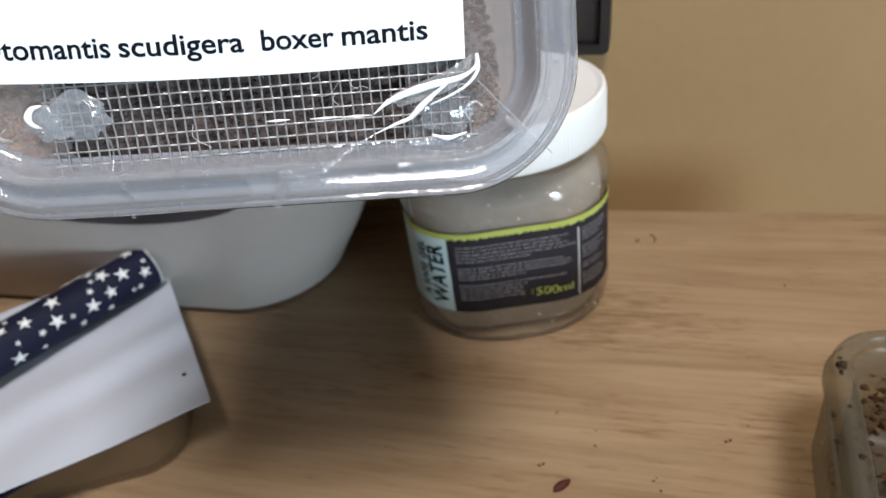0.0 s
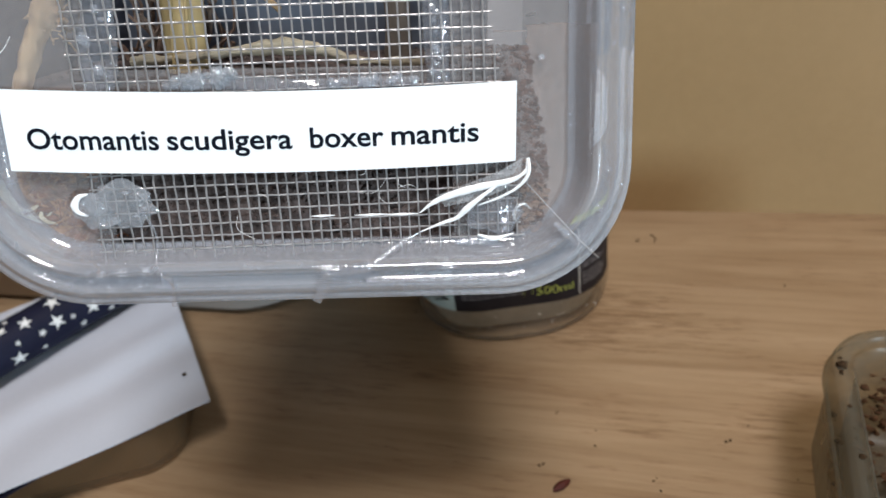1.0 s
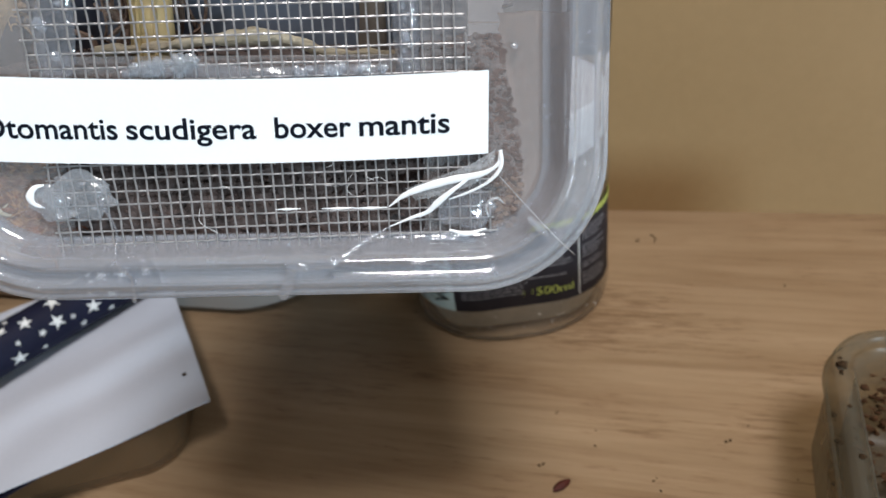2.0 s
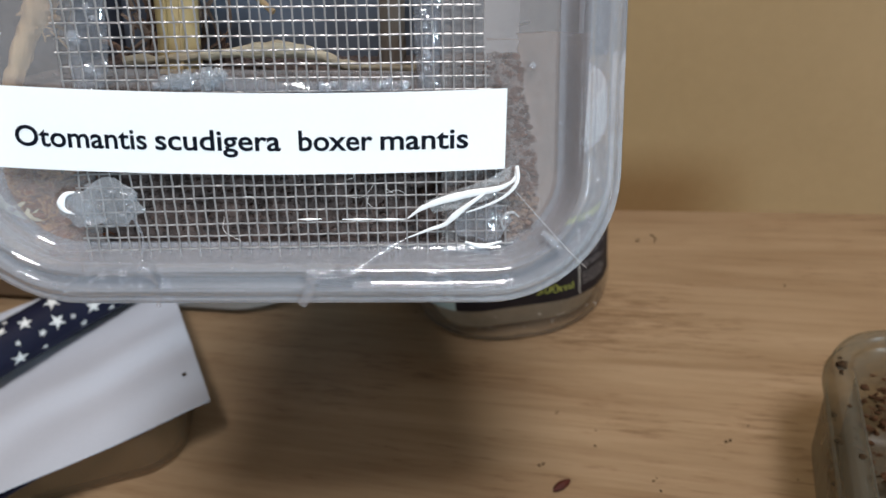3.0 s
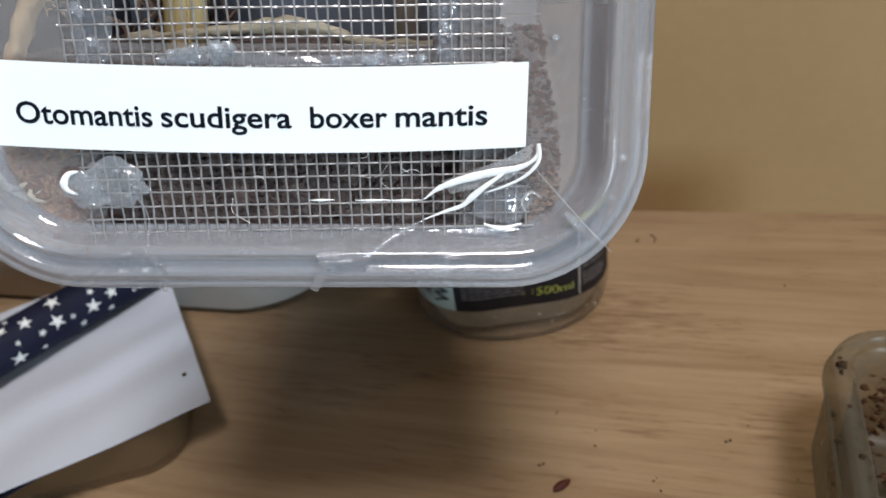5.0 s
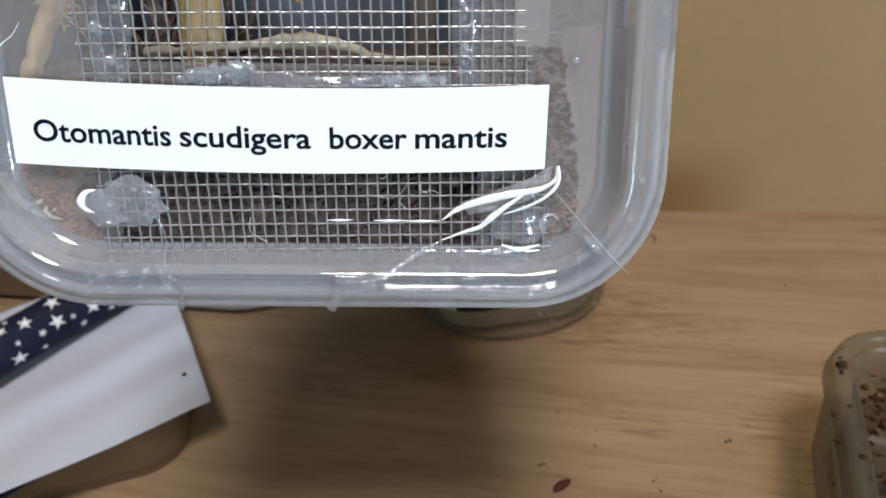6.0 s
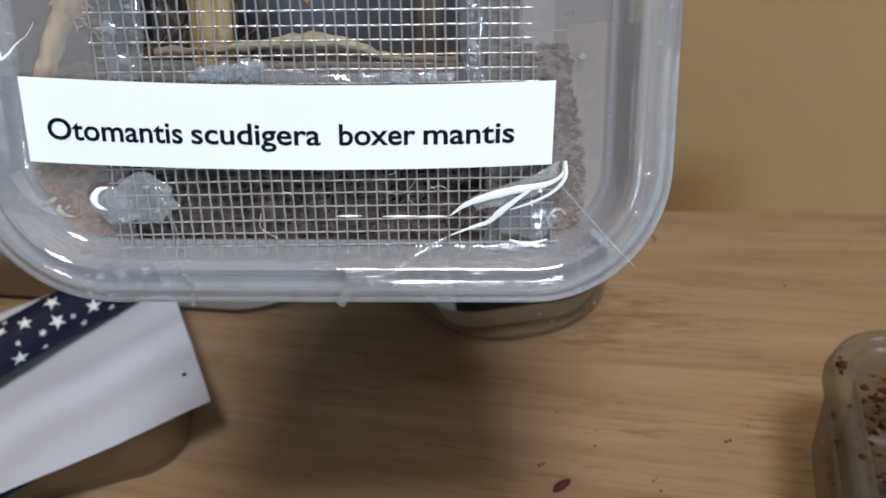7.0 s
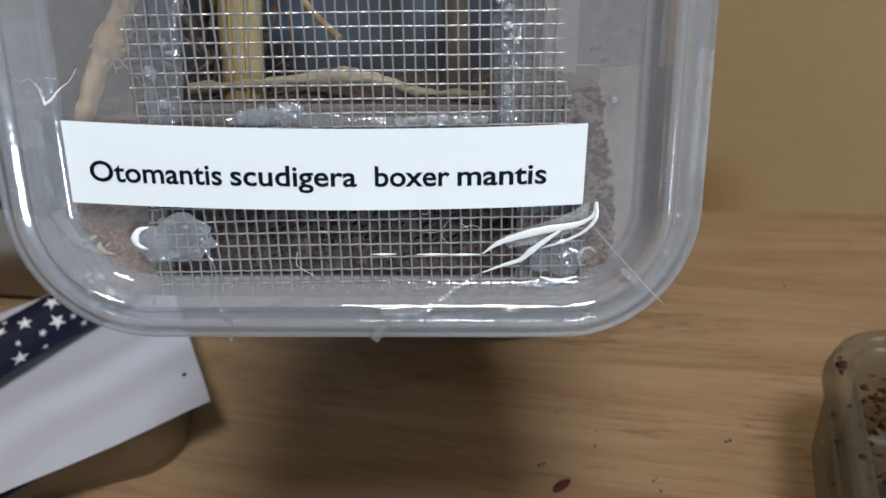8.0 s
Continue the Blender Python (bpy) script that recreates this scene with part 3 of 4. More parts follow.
def glass_dish():
    thing = empty("glass_dish", DISH, "thick square glass dish with brown scraps in it, on the table", "dish")
    b = bmesh.new()
    prof = [(0.006, 0.0), (0.0028, 0.0005), (0.0016, 0.003), (0.0012, 0.029), (0.0008, 0.0325), (-0.0006, 0.0335), (-0.0006, 0.0352), (0.0004, 0.036), (0.0004, 0.0392), (0.0010, 0.0408), (0.0024, 0.0414), (0.0038, 0.0408), (0.0044, 0.0392), (0.0052, 0.0386), (0.0062, 0.0390), (0.0070, 0.0376), (0.0074, 0.032), (0.0078, 0.0080), (0.0105, 0.0050), (0.015, 0.0042)]
    sweep(b, 0, 0.12, -0.12, 0, 0.0185, prof, 16, cap_start=True, cap_end=True)
    part("dish_glass", b, DISH_GLASS, thing)
    b = bmesh.new()
    random.seed(22)
    for k, (x, y, z, q) in enumerate(((0.0029, -0.0190, 0.0415, 0.0014), (0.0020, -0.0270, 0.030, 0.0008), (0.0013, -0.0400, 0.034, 0.0009), (0.0023, -0.0420, 0.020, 0.0007), (0.0030, -0.034, 0.0412, 0.0006), (0.0040, -0.050, 0.0412, 0.0008))):
        blob(b, (x, y, z), (q, q * 0.8, q * 0.9), 0.8, k, 2, 2)
        for j in range(3):
            w = q * random.uniform(0.2, 0.4)
            blob(b, (x + random.uniform(-1, 1) * 0.0006, y + random.uniform(-2.5, 2.5) * q, z), (w, w, w), 0.5, j, 1)
    tagged(part("dirt_specks", b, CRUMB, thing, "dark dirt specks"), kind="stuff")
    return thing


glass_dish()


def dish_scraps():
    """Crumbs of soil and husk that lie in the dish."""
    random.seed(21)
    b = bmesh.new()
    for k in range(130):
        x, y = random.uniform(0.014, 0.106), random.uniform(-0.106, -0.014)
        s = random.uniform(0.0006, 0.0020)
        blob(b, (x, y, 0.0052 + s * 0.5 + 0.022 * max(0, 0.5 - x * 5 + y * 2 + noise.noise(Vector((x * 30, y * 30, 0))))), (s, s * random.uniform(0.4, 1), s * 0.6), 0.5, k, 1)
    heap = ((0.0170, -0.0090, 0.0310), (0.0155, -0.0120, 0.0290), (0.0170, -0.0150, 0.0270), (0.0135, -0.0170, 0.0240), (0.0150, -0.0205, 0.0200), (0.0180, -0.0260, 0.0150), (0.0260, -0.0100, 0.0300), (0.0340, -0.0110, 0.0280), (0.0220, -0.0140, 0.0240))
    for k in range(120):
        x, y, z = random.choice(heap)
        s = random.uniform(0.0004, 0.0013)
        x, y = x + random.gauss(0, 0.002), y + random.gauss(0, 0.002)
        blob(b, (max(x, 0.010), min(y, -0.009), z + random.uniform(-0.012, 0.001)), (s, s * random.uniform(0.4, 1), s * 0.6), 0.6, k, 1)
    ob = part("dish_scraps", b, RUST, None)
    ob.matrix_world = DISH
    tagged(ob, "rust-brown scraps of soil and husk lying in the dish", "scraps", kind="stuff")


dish_scraps()


# ---- small scraps on the table ----
def crumbs():
    b = bmesh.new()
    blob(b, (0, 0, 0.0012), (0.0032, 0.0013, 0.0011), 0.3, 3, 3, 1.4)
    husk = part("seed_husk", b, HUSK)
    husk.matrix_world = pose(0.0253, 0.1285, 0, 0, 0, 24)
    tagged(husk, "small dry red-brown husk lying on the wood", "husk")
    random.seed(3)
    b = bmesh.new()
    blob(b, (0, 0, 0.0004), (0.0009, 0.0006, 0.0005), 0.5, 5, 1)
    one = part("crumb", b, CRUMB)
    tagged(one, "tiny dark crumb on the wooden table", "crumb", "crumbs on the table")
    spots = [(0.0917, 0.2539), (0.1370, 0.2060), (-0.0164, 0.2270), (-0.0646, 0.2311), (0.0822, 0.1357), (0.0903, 0.1403), (0.0305, 0.1584), (0.0397, 0.1418), (0.0418, 0.1482), (0.0200, 0.1376), (0.0214, 0.1380), (0.0546, 0.1262), (0.0543, 0.1215), (0.0948, 0.1180), (0.0534, 0.1254), (0.0807, 0.1353)]
    one.matrix_world = pose(*spots[0], 0)
    for x, y in spots[1:]:
        k = copy_thing(one, pose(x, y, 0, 0, 0, random.uniform(0, 360)))
        q = random.uniform(0.35, 0.8)
        k.scale = (q, q, q)
    b = bmesh.new()
    tube(b, [(0.0022 * math.cos(a), 0.003 * math.sin(a), 0.0003) for a in [-1.4 + 2.6 * k / 10 for k in range(11)]], 0.0002, 6)
    hair = part("hair_fibre", b, CRUMB)
    hair.matrix_world = pose(0.0980, 0.2540, 0)
    tagged(hair, "short curled dark fibre on the wooden table", "fibre")
    b = bmesh.new()
    blob(b, (0, 0, 0.0005), (0.0011, 0.0006, 0.0005), 0.4, 8, 1)
    speck = part("speck", b, CRUMB)
    speck.matrix_world = pose(-0.1009, 0.1838, PAPER_Z + 0.0016)
    tagged(speck, "dark speck lying on the white paper", "crumb")


crumbs()


# ---- the plastic box that is held up ----
BX0, BX1, BY0, BY1, BR = -0.0507, 0.0589, -0.0289, 0.1050, 0.0215
OPEN = (-0.0262, 0.0300, -0.0196, 0.082)


def bow(x):
    return -0.0010 * (1 - (x / 0.04) ** 2)


def taper(bm):
    """The box narrows a little towards its top."""
    for v in bm.verts:
        if v.co.x > 0.01 and v.co.y > 0:
            v.co.x -= 0.04 * v.co.y * (v.co.x - 0.01) / 0.049


def mantis_box():
    box = empty("insect_box", pose(0, 0.1, 0.2), "clear plastic food box with mesh vent and paper label", "box")
    lid = bmesh.new()
    prof = [(0.0011, -0.0030), (0.0, -0.0028), (0.0, 0.0016), (0.0003, 0.0023), (0.0009, 0.0026), (0.0013, 0.0024), (0.0017, 0.0028), (0.0026, 0.0034), (0.0034, 0.0033), (0.0041, 0.0026), (0.0046, 0.0024), (0.0051, 0.0032), (0.0058, 0.0042), (0.0064, 0.0044), (0.0070, 0.0040), (0.0078, 0.0022), (0.0086, 0.0007), (0.0093, 0.0), (0.0100, -0.0002),
            (0.0100, -0.0011), (0.0086, -0.0010), (0.0076, 0.0006), (0.0066, 0.0030), (0.0058, 0.0030), (0.0050, 0.0014), (0.0040, 0.0014), (0.0030, 0.0022), (0.0015, 0.0015), (0.0011, 0.0010)]
    sweep(lid, BX0, BX1, BY0, BY1, BR, prof, 14, closed=True)
    taper(lid)
    rim = part("lid_rim", lid, RIM_CLEAR, box, "frosted clear rim")
    # the flat of the lid, with the vent cut out of it
    b = bmesh.new()
    sweep(b, BX0 + 0.0100, BX1 - 0.0100, BY0 + 0.0100, BY1 - 0.0100, BR - 0.0100, [(0, -0.0011), (0, -0.0002)], 14)
    hole = []
    for z in (-0.0002, -0.0011):
        hole.append([b.verts.new((x, y, z)) for x, y in outline(*OPEN, 0.002, 14)])
    b.verts.ensure_lookup_table()
    n = 4 * 15
    low, high = b.verts[0:n], b.verts[n:2 * n]
    for k in range(n):
        j = (k + 1) % n
        b.faces.new((high[k], high[j], hole[0][j], hole[0][k]))
        b.faces.new((low[k], low[j], hole[1][j], hole[1][k]))
        b.faces.new((hole[0][k], hole[0][j], hole[1][j], hole[1][k]))
    taper(b)
    part("lid_panel", b, LID_CLEAR, box, "clear lid panel")
    part("lid_bar", slab(bmesh.new(), OPEN[0] - 0.0005, OPEN[1] + 0.0005, 0.0030, 0.0088, -0.0022, -0.0012, 0.0002), LID_CLEAR, box)
    # the tub behind the lid
    b = bmesh.new()
    prof = [(0.0030, -0.0020), (0.0010, -0.0024), (0.0010, -0.0036), (0.0040, -0.0040), (0.0060, -0.030), (0.0080, -0.052), (0.0105, -0.0555), (0.016, -0.057),
            (0.016, -0.0560), (0.0110, -0.0545), (0.0088, -0.052), (0.0068, -0.030), (0.0048, -0.0038)]
    sweep(b, BX0, BX1, BY0, BY1, BR, prof, 14, closed=True)
    taper(b)
    part("tub", b, TUB_CLEAR, box, "clear tapered tub")
    b = bmesh.new()
    sweep(b, BX0, BX1, BY0, BY1, BR, [(0.016, -0.0560), (0.016, -0.0569)], 14, cap_start=True, cap_end=True)
    taper(b)
    part("tub_base", b, TUB_CLEAR, box)
    # card at the back
    b = slab(bmesh.new(), -0.0416, 0.0405, -0.012, 0.09, -0.0522, -0.0514, 0.0002)
    part("backing_card", b, SLATE, box, "dark slate-blue backing card")
    b = bmesh.new()
    quad = [(BX0 + 0.0058, -0.006), (BX0 + 0.0066, -0.006), (BX0 + 0.0102, -0.0512), (BX0 + 0.0094, -0.0512)]
    ends = [[b.verts.new((x, y, z)) for x, z in quad] for y in (-0.009, 0.085)]
    for k in range(4):
        j = (k + 1) % 4
        b.faces.new((ends[0][k], ends[0][j], ends[1][j], ends[1][k]))
    b.faces.new(ends[0])
    b.faces.new(ends[1])
    part("side_card", b, GREY_CARD, box, "dark grey side card")
    b = bmesh.new()
    quad = [(BX1 - 0.0058, -0.006), (BX1 - 0.0066, -0.006), (BX1 - 0.0102, -0.0512), (BX1 - 0.0094, -0.0512)]
    ends = [[b.verts.new((x, y, z)) for x, z in quad] for y in (-0.009, 0.085)]
    for k in range(4):
        j = (k + 1) % 4
        b.faces.new((ends[0][k], ends[0][j], ends[1][j], ends[1][k]))
    b.faces.new(ends[0])
    b.faces.new(ends[1])
    part("side_card", b, PALE_CARD, box, "pale grey side card")
    part("backing_strip", slab(bmesh.new(), 0.0407, 0.0490, -0.012, 0.085, -0.0522, -0.0514, 0.0002), PALE_CARD, box, "pale grey backing strip")
    b = slab(bmesh.new(), 0.0385, 0.0478, 0.0146, 0.0149, -0.0204, -0.0200)
    part("card_edge", b, SHADED_WHITE_PLASTIC, box, "thin pale edge line")
    for x, y in ((0.0455, 0.0176), (0.0474, 0.0158)):
        part("dark_mark", slab(bmesh.new(), x - 0.0010, x + 0.0010, y - 0.0003, y + 0.0003, -0.0206, -0.0200, 0.0001, Matrix.Translation((x, y, 0)) @ Matrix.Rotation(radians(15), 4, "Z") @ Matrix.Translation((-x, -y, 0))), BLACK, box)
    wires(box)
    soil(box)
    sticks(box)
    label(box)
    glue(box)
    return box


def mesh_end(y):
    """The mesh is cut aslant along its one side: where a level wire ends, at height y."""
    return 0.0358 - 0.16 * (y - 0.016)


def wires(box):
    """The woven steel mesh: upright and level wires, each passing over and under the others."""
    random.seed(8)
    vent = empty("vent_mesh", pose(0, 0, 0), "woven steel wire mesh", "")
    vent.parent = box
    px, py, r, zm = 0.001631, 0.002083, 0.00016, 0.0004
    x0, y0, nx, ny = -0.0280, -0.01985, 42, 46
    for i in range(nx + 1):
        x = x0 + i * px + random.uniform(-0.00007, 0.00007)
        low = y0 + 0.02 * (x + 0.013) - random.uniform(0.0002, 0.0018)
        top = y0 + ny * py + 0.0008
        if x - 0.028 * (top + 0.015) > mesh_end(top):
            top = min(top, (x - 0.028 * 0.015 - 0.0358 - 0.16 * 0.016) / (0.028 - 0.16) + random.uniform(-0.0003, 0.0006))
        pts, steps = [], max(6, int((top - low) / py * 2))
        for k in range(steps + 1):
            y = low + (top - low) * k / steps
            ph = math.pi * (y - y0) / py
            pts.append((x - 0.028 * (y + 0.015) + 0.00006 * noise.noise(Vector((x * 300, y * 90, 0))), y, zm + 0.00016 * math.cos(ph) * (1 if i % 2 else -1)))
        part("wire", tube(bmesh.new(), pts, r, 5), WIRE, vent)
    for j in range(ny + 1):
        y = y0 + j * py + random.uniform(-0.00007, 0.00007)
        a, c = x0 - 0.028 * (y + 0.015) - random.uniform(0.0001, 0.0008), mesh_end(y) + random.uniform(-0.0001, 0.0006)
        pts, steps = [], int((c - a) / px * 2)
        for k in range(steps + 1):
            x = a + (c - a) * k / steps
            ph = math.pi * (x - x0) / px
            pts.append((x, y + 0.02 * (x + 0.013) + 0.00009 * noise.noise(Vector((x * 80, y * 400, 5))), zm + 0.00016 * math.cos(ph) * (-1 if j % 2 else 1)))
        part("wire", tube(bmesh.new(), pts, r, 5), WIRE, vent)


def soil_top(x, z):
    """Height of the soil in the box's upright y, at x and depth z."""
    t = min(1, max(0, -z / 0.05))
    return 0.0052 + 0.0075 * t + 0.0020 * noise.noise(Vector((x * 70, z * 70, 0))) + (0.004 if x > 0.03 else 0) * (1 - t)


def soil(box):
    random.seed(14)
    b = bmesh.new()
    nx, nz = 46, 22
    xs = [-0.0455 + 0.099 * i / nx for i in range(nx + 1)]
    zs = [-0.0032 - 0.0505 * j / nz for j in range(nz + 1)]

    def floor_y(x, z):
        edge = BY0 + 0.0052 - z * 0.076
        d = min(x - (BX0 + 0.005), (BX1 - 0.005) - x)
        return edge + (0.017 - math.sqrt(max(0, 0.017 ** 2 - (0.017 - d) ** 2)) if d < 0.017 else 0)

    top = [[b.verts.new((x, soil_top(x, z), z + 0.0006 * noise.noise(Vector((x * 300, z * 300, 3))))) for z in zs] for x in xs]
    for i in range(nx):
        for j in range(nz):
            b.faces.new((top[i][j], top[i + 1][j], top[i + 1][j + 1], top[i][j + 1]))
    rows = 14
    front = [[b.verts.new((x, floor_y(x, zs[0]) + (soil_top(x, zs[0]) - floor_y(x, zs[0])) * k / rows,
                           zs[0] + 0.0012 * noise.noise(Vector((x * 260, k * 0.55, 9))))) for k in range(rows)] + [top[i][0]] for i, x in enumerate(xs)]
    for i in range(nx):
        for k in range(rows):
            b.faces.new((front[i][k], front[i + 1][k], front[i + 1][k + 1], front[i][k + 1]))
    base = [[front[i][0]] + [b.verts.new((x, floor_y(x, z), z)) for z in zs[1:]] for i, x in enumerate(xs)]
    for i in range(nx):
        for j in range(nz):
            b.faces.new((base[i][j], base[i + 1][j], base[i + 1][j + 1], base[i][j + 1]))
    for k in range(3600):
        x = random.uniform(-0.042, 0.05)
        s = random.uniform(0.00012, 0.0005)
        if random.random() < 0.65:
            z = zs[0] + 0.0003
            y = random.uniform(floor_y(x, z) + 0.001, soil_top(x, z))
        else:
            z = random.uniform(zs[-1], zs[0])
            y = soil_top(x, z)
        blob(b, (x, y, z), (s * random.uniform(0.6, 1.6), s, s), 0.6, k, 1)
    tagged(part("soil", b, SOIL, box, "dark brown coco soil"), kind="stuff")
    b = bmesh.new()
    russet = bmesh.new()
    pale = bmesh.new()
    lobes = ((-0.0385, -0.0100, 0.0034, 0.0020, 0.40), (-0.0325, -0.0105, 0.0026, 0.0018, 0.25), (-0.0325, -0.0170, 0.0022, 0.0022, 0.35))
    for k in range(1500):
        r, at = random.random(), lobes[0]
        for lobe in lobes:
            at = lobe
            if r < lobe[4]:
                break
            r -= lobe[4]
        x, y = random.gauss(at[0], at[2]), random.gauss(at[1], at[3])
        if not (-0.0440 < x < -0.0265):
            continue
        y = min(max(y, floor_y(x, zs[0]) + 0.0008), -0.001)
        z, a = random.uniform(-0.0036, -0.0016), random.uniform(0, 6.28)
        if k % 3 == 0:
            p, pts = Vector((x, y, z)), []
            for q in range(6):
                pts.append(tuple(p))
                a += random.uniform(-0.9, 0.9)
                p = p + Vector((math.cos(a), math.sin(a), random.uniform(-0.2, 0.2))) * random.uniform(0.0003, 0.0008)
            tube(russet if k % 2 else b, pts, random.uniform(0.00005, 0.00013), 4)
        else:
            q = random.uniform(0.0003, 0.0012)
            clump = noise.noise(Vector((x * 330, y * 330, 6))) + (0.35 if y < -0.0145 else 0) + (0.1 if y > -0.009 else 0)
            blob(russet if clump > -0.02 else b, (x, y, z - (0.0004 if clump > -0.02 else 0.0008)), (q, q * random.uniform(0.4, 1), q * 0.6), 0.9, k, 1, 2.5)
    for line, wide in ((((-0.0446, -0.0085), (-0.0424, -0.0126), (-0.0392, -0.0148), (-0.0360, -0.0157)), 0.0011),
                       (((-0.0394, -0.0150), (-0.0378, -0.0147), (-0.0366, -0.0136)), 0.0005),
                       (((-0.0386, -0.0149), (-0.0383, -0.0138), (-0.0377, -0.0130)), 0.0005),
                       (((-0.0410, -0.0138), (-0.0392, -0.0128), (-0.0380, -0.0122)), 0.0005)):
        pts = curve_points([(x, y, -0.0019) for x, y in line], 6)
        tube(pale, pts, [wide * (1 - 0.85 * i / (len(pts) - 1)) for i in range(len(pts))], 8, 0.4)
    tagged(part("moss_fibres", b, FIBRE, box, "tan dry fibres"), kind="stuff")
    tagged(part("husk_clumps", russet, RUSSET, box, "russet husk clumps"), kind="stuff")
    tagged(part("leaf_scraps", pale, OLIVE, box, "pale dry leaf scraps"), kind="stuff")
    b = bmesh.new()
    rust = bmesh.new()
    for k in range(2200):
        y = random.uniform(-0.0185, 0.0115)
        edge = 0.0452 - 0.22 * max(0, y + 0.006) - 0.25 * max(0, -0.013 - y) + 0.0012 * noise.noise(Vector((y * 260, 4, 0)))
        x = max(edge + 0.0004 - abs(random.gauss(0, 0.0032)), 0.0330)
        q = random.uniform(0.0002, 0.0008)
        rusty = k % 6 == 0 and y < -0.0105
        blob(rust if rusty else b, (x, max(y, floor_y(x, zs[0]) + 0.0008), random.uniform(-0.0018, -0.0012) + (0.0003 if rusty else 0)), (q, q * random.uniform(0.5, 1), q * 0.5), 0.8, k, 1, 2.5)
    # the brown-grey side wall that shows past the soil's edge
    wall, rows = bmesh.new(), []
    for k in range(41):
        y = -0.0178 + 0.0325 * k / 40
        left = 0.0447 - 0.16 * max(0, y + 0.006) - 0.25 * max(0, -0.013 - y) + 0.0011 * noise.noise(Vector((y * 260, 4, 0))) + 0.0005 * noise.noise(Vector((y * 1100, 8, 0)))
        right = 0.0532 - (0.0165 - math.sqrt(max(0, 0.0165 ** 2 - max(0, -0.0075 - y) ** 2)))
        rows.append([wall.verts.new((left + (max(right, left + 0.001) - left) * q / 6, y + (0.0012 * noise.noise(Vector((q * 0.9, k * 0.4, 2))) if k > 30 else 0), z)) for z in (-0.0012, -0.0015) for q in (range(7) if z > -0.0014 else range(6, -1, -1))])
    for p, q in zip(rows, rows[1:]):
        for k in range(14):
            j = (k + 1) % 14
            wall.faces.new((p[k], q[k], q[j], p[j]))
    wall.faces.new(rows[0])
    wall.faces.new(rows[-1])
    part("brown_grey_wall", wall, BROWN_GREY, box, "brown-grey inner side wall")
    tagged(part("soil_crumbs", b, RED_SOIL, box, "dark soil crumbs against the lid"), kind="stuff")
    tagged(part("husk_bits", rust, RED_LITTER, box, "rusty husk bits"), kind="stuff")


def sticks(box):
    # split cane standing in the soil
    b = bmesh.new()
    pts = [(-0.0187 + 0.0002 * math.sin(k * 1.3), 0.006 + 0.0045 * k, -0.022 - 0.0006 * k) for k in range(20)]
    tube(b, pts, [0.0040 + 0.00012 * math.sin(k * 2.1) + (0.0004 if k in (8, 15) else 0) for k in range(20)], 14, 0.7)
    part("cane", b, BAMBOO, box, "upright split cane")
    for dx in (-0.0012, 0.0017):
        part("cane_ridge", tube(bmesh.new(), [(-0.0187 + dx, 0.008 + 0.0045 * k, -0.0192 - 0.0006 * k) for k in range(19)], 0.0004, 6), BAMBOO, box)
    b = bmesh.new()
    line = [(0.0205 + 0.0004 * math.sin(k * 0.9), 0.008 + 0.0045 * k, -0.026 - 0.0006 * k) for k in range(19)]
    tube(b, line, [0.0026 + 0.0004 * noise.noise(Vector((k * 0.7, 0, 0))) for k in range(19)], 9, 0.6)
    part("bark_strip", b, BARK, box, "brown strip of bark")
    # stick with a knot beside the mesh
    b = bmesh.new()
    line = curve_points([(-0.0425, -0.004, -0.0045), (-0.0401, 0.006, -0.006), (-0.0375, 0.0135, -0.007), (-0.0352, 0.0178, -0.0075), (-0.0322, 0.024, -0.008), (-0.0282, 0.038, -0.010), (-0.024, 0.06, -0.014)], 12)
    rad = [0.0015 + 0.0008 * math.exp(-((p.y - 0.0175) / 0.0016) ** 2) + 0.00035 * noise.noise(p * 500) + (0.00025 if p.y > 0.018 else 0) for p in line]
    tube(b, line, rad, 16)
    for v in b.verts:
        v.co += Vector((noise.noise(Vector((v.co.x * 1500, v.co.y * 250, v.co.z * 1500))), 0, noise.noise(Vector((v.co.z * 1500, v.co.y * 250, 4)))) ) * 0.00035
    for k, (x, y, q) in enumerate(((-0.0372, 0.0172, 0.0009), (-0.0335, 0.0180, 0.0011), (-0.0352, 0.0196, 0.0010), (-0.0322, 0.0166, 0.0008), (-0.0358, 0.0152, 0.0009))):
        blob(b, (x, y, -0.0066), (q, q * 0.6, q * 0.8), 0.8, k + 3, 2, 2.2)
    part("stick", b, STICK, box, "tan stick with a knot")
    b = bmesh.new()
    random.seed(31)
    for k in range(26):
        a = random.uniform(0, 6.28)
        c = Vector((-0.0350 + random.uniform(-0.001, 0.0025), 0.0158 + random.uniform(-0.002, 0.002), -0.0075))
        w = random.uniform(0.001, 0.004)
        tube(b, curve_points([c, c + Vector((w * 0.5 * math.cos(a), w * 0.5 * math.sin(a) + 0.0003, 0.0004)), c + Vector((w * math.cos(a), w * math.sin(a), 0))], 3), 0.00012, 4)
    tagged(part("stick_fibres", b, STICK, box), kind="stuff")
    # dry litter standing behind the mesh, beside the cane
    b = bmesh.new()
    random.seed(44)
    for k in range(110):
        x, y, z = random.uniform(-0.034, -0.017), random.uniform(0.008, 0.045), random.uniform(-0.044, -0.026)
        a, w = random.gauss(1.3, 0.5), random.uniform(0.004, 0.014)
        p = Vector((x, y, z))
        tube(b, curve_points([p, p + Vector((math.cos(a) * w * 0.5, math.sin(a) * w * 0.5, random.uniform(-0.002, 0.002))), p + Vector((math.cos(a + 0.4) * w, math.sin(a + 0.4) * w, 0))], 3), random.uniform(0.0002, 0.0006), 5)
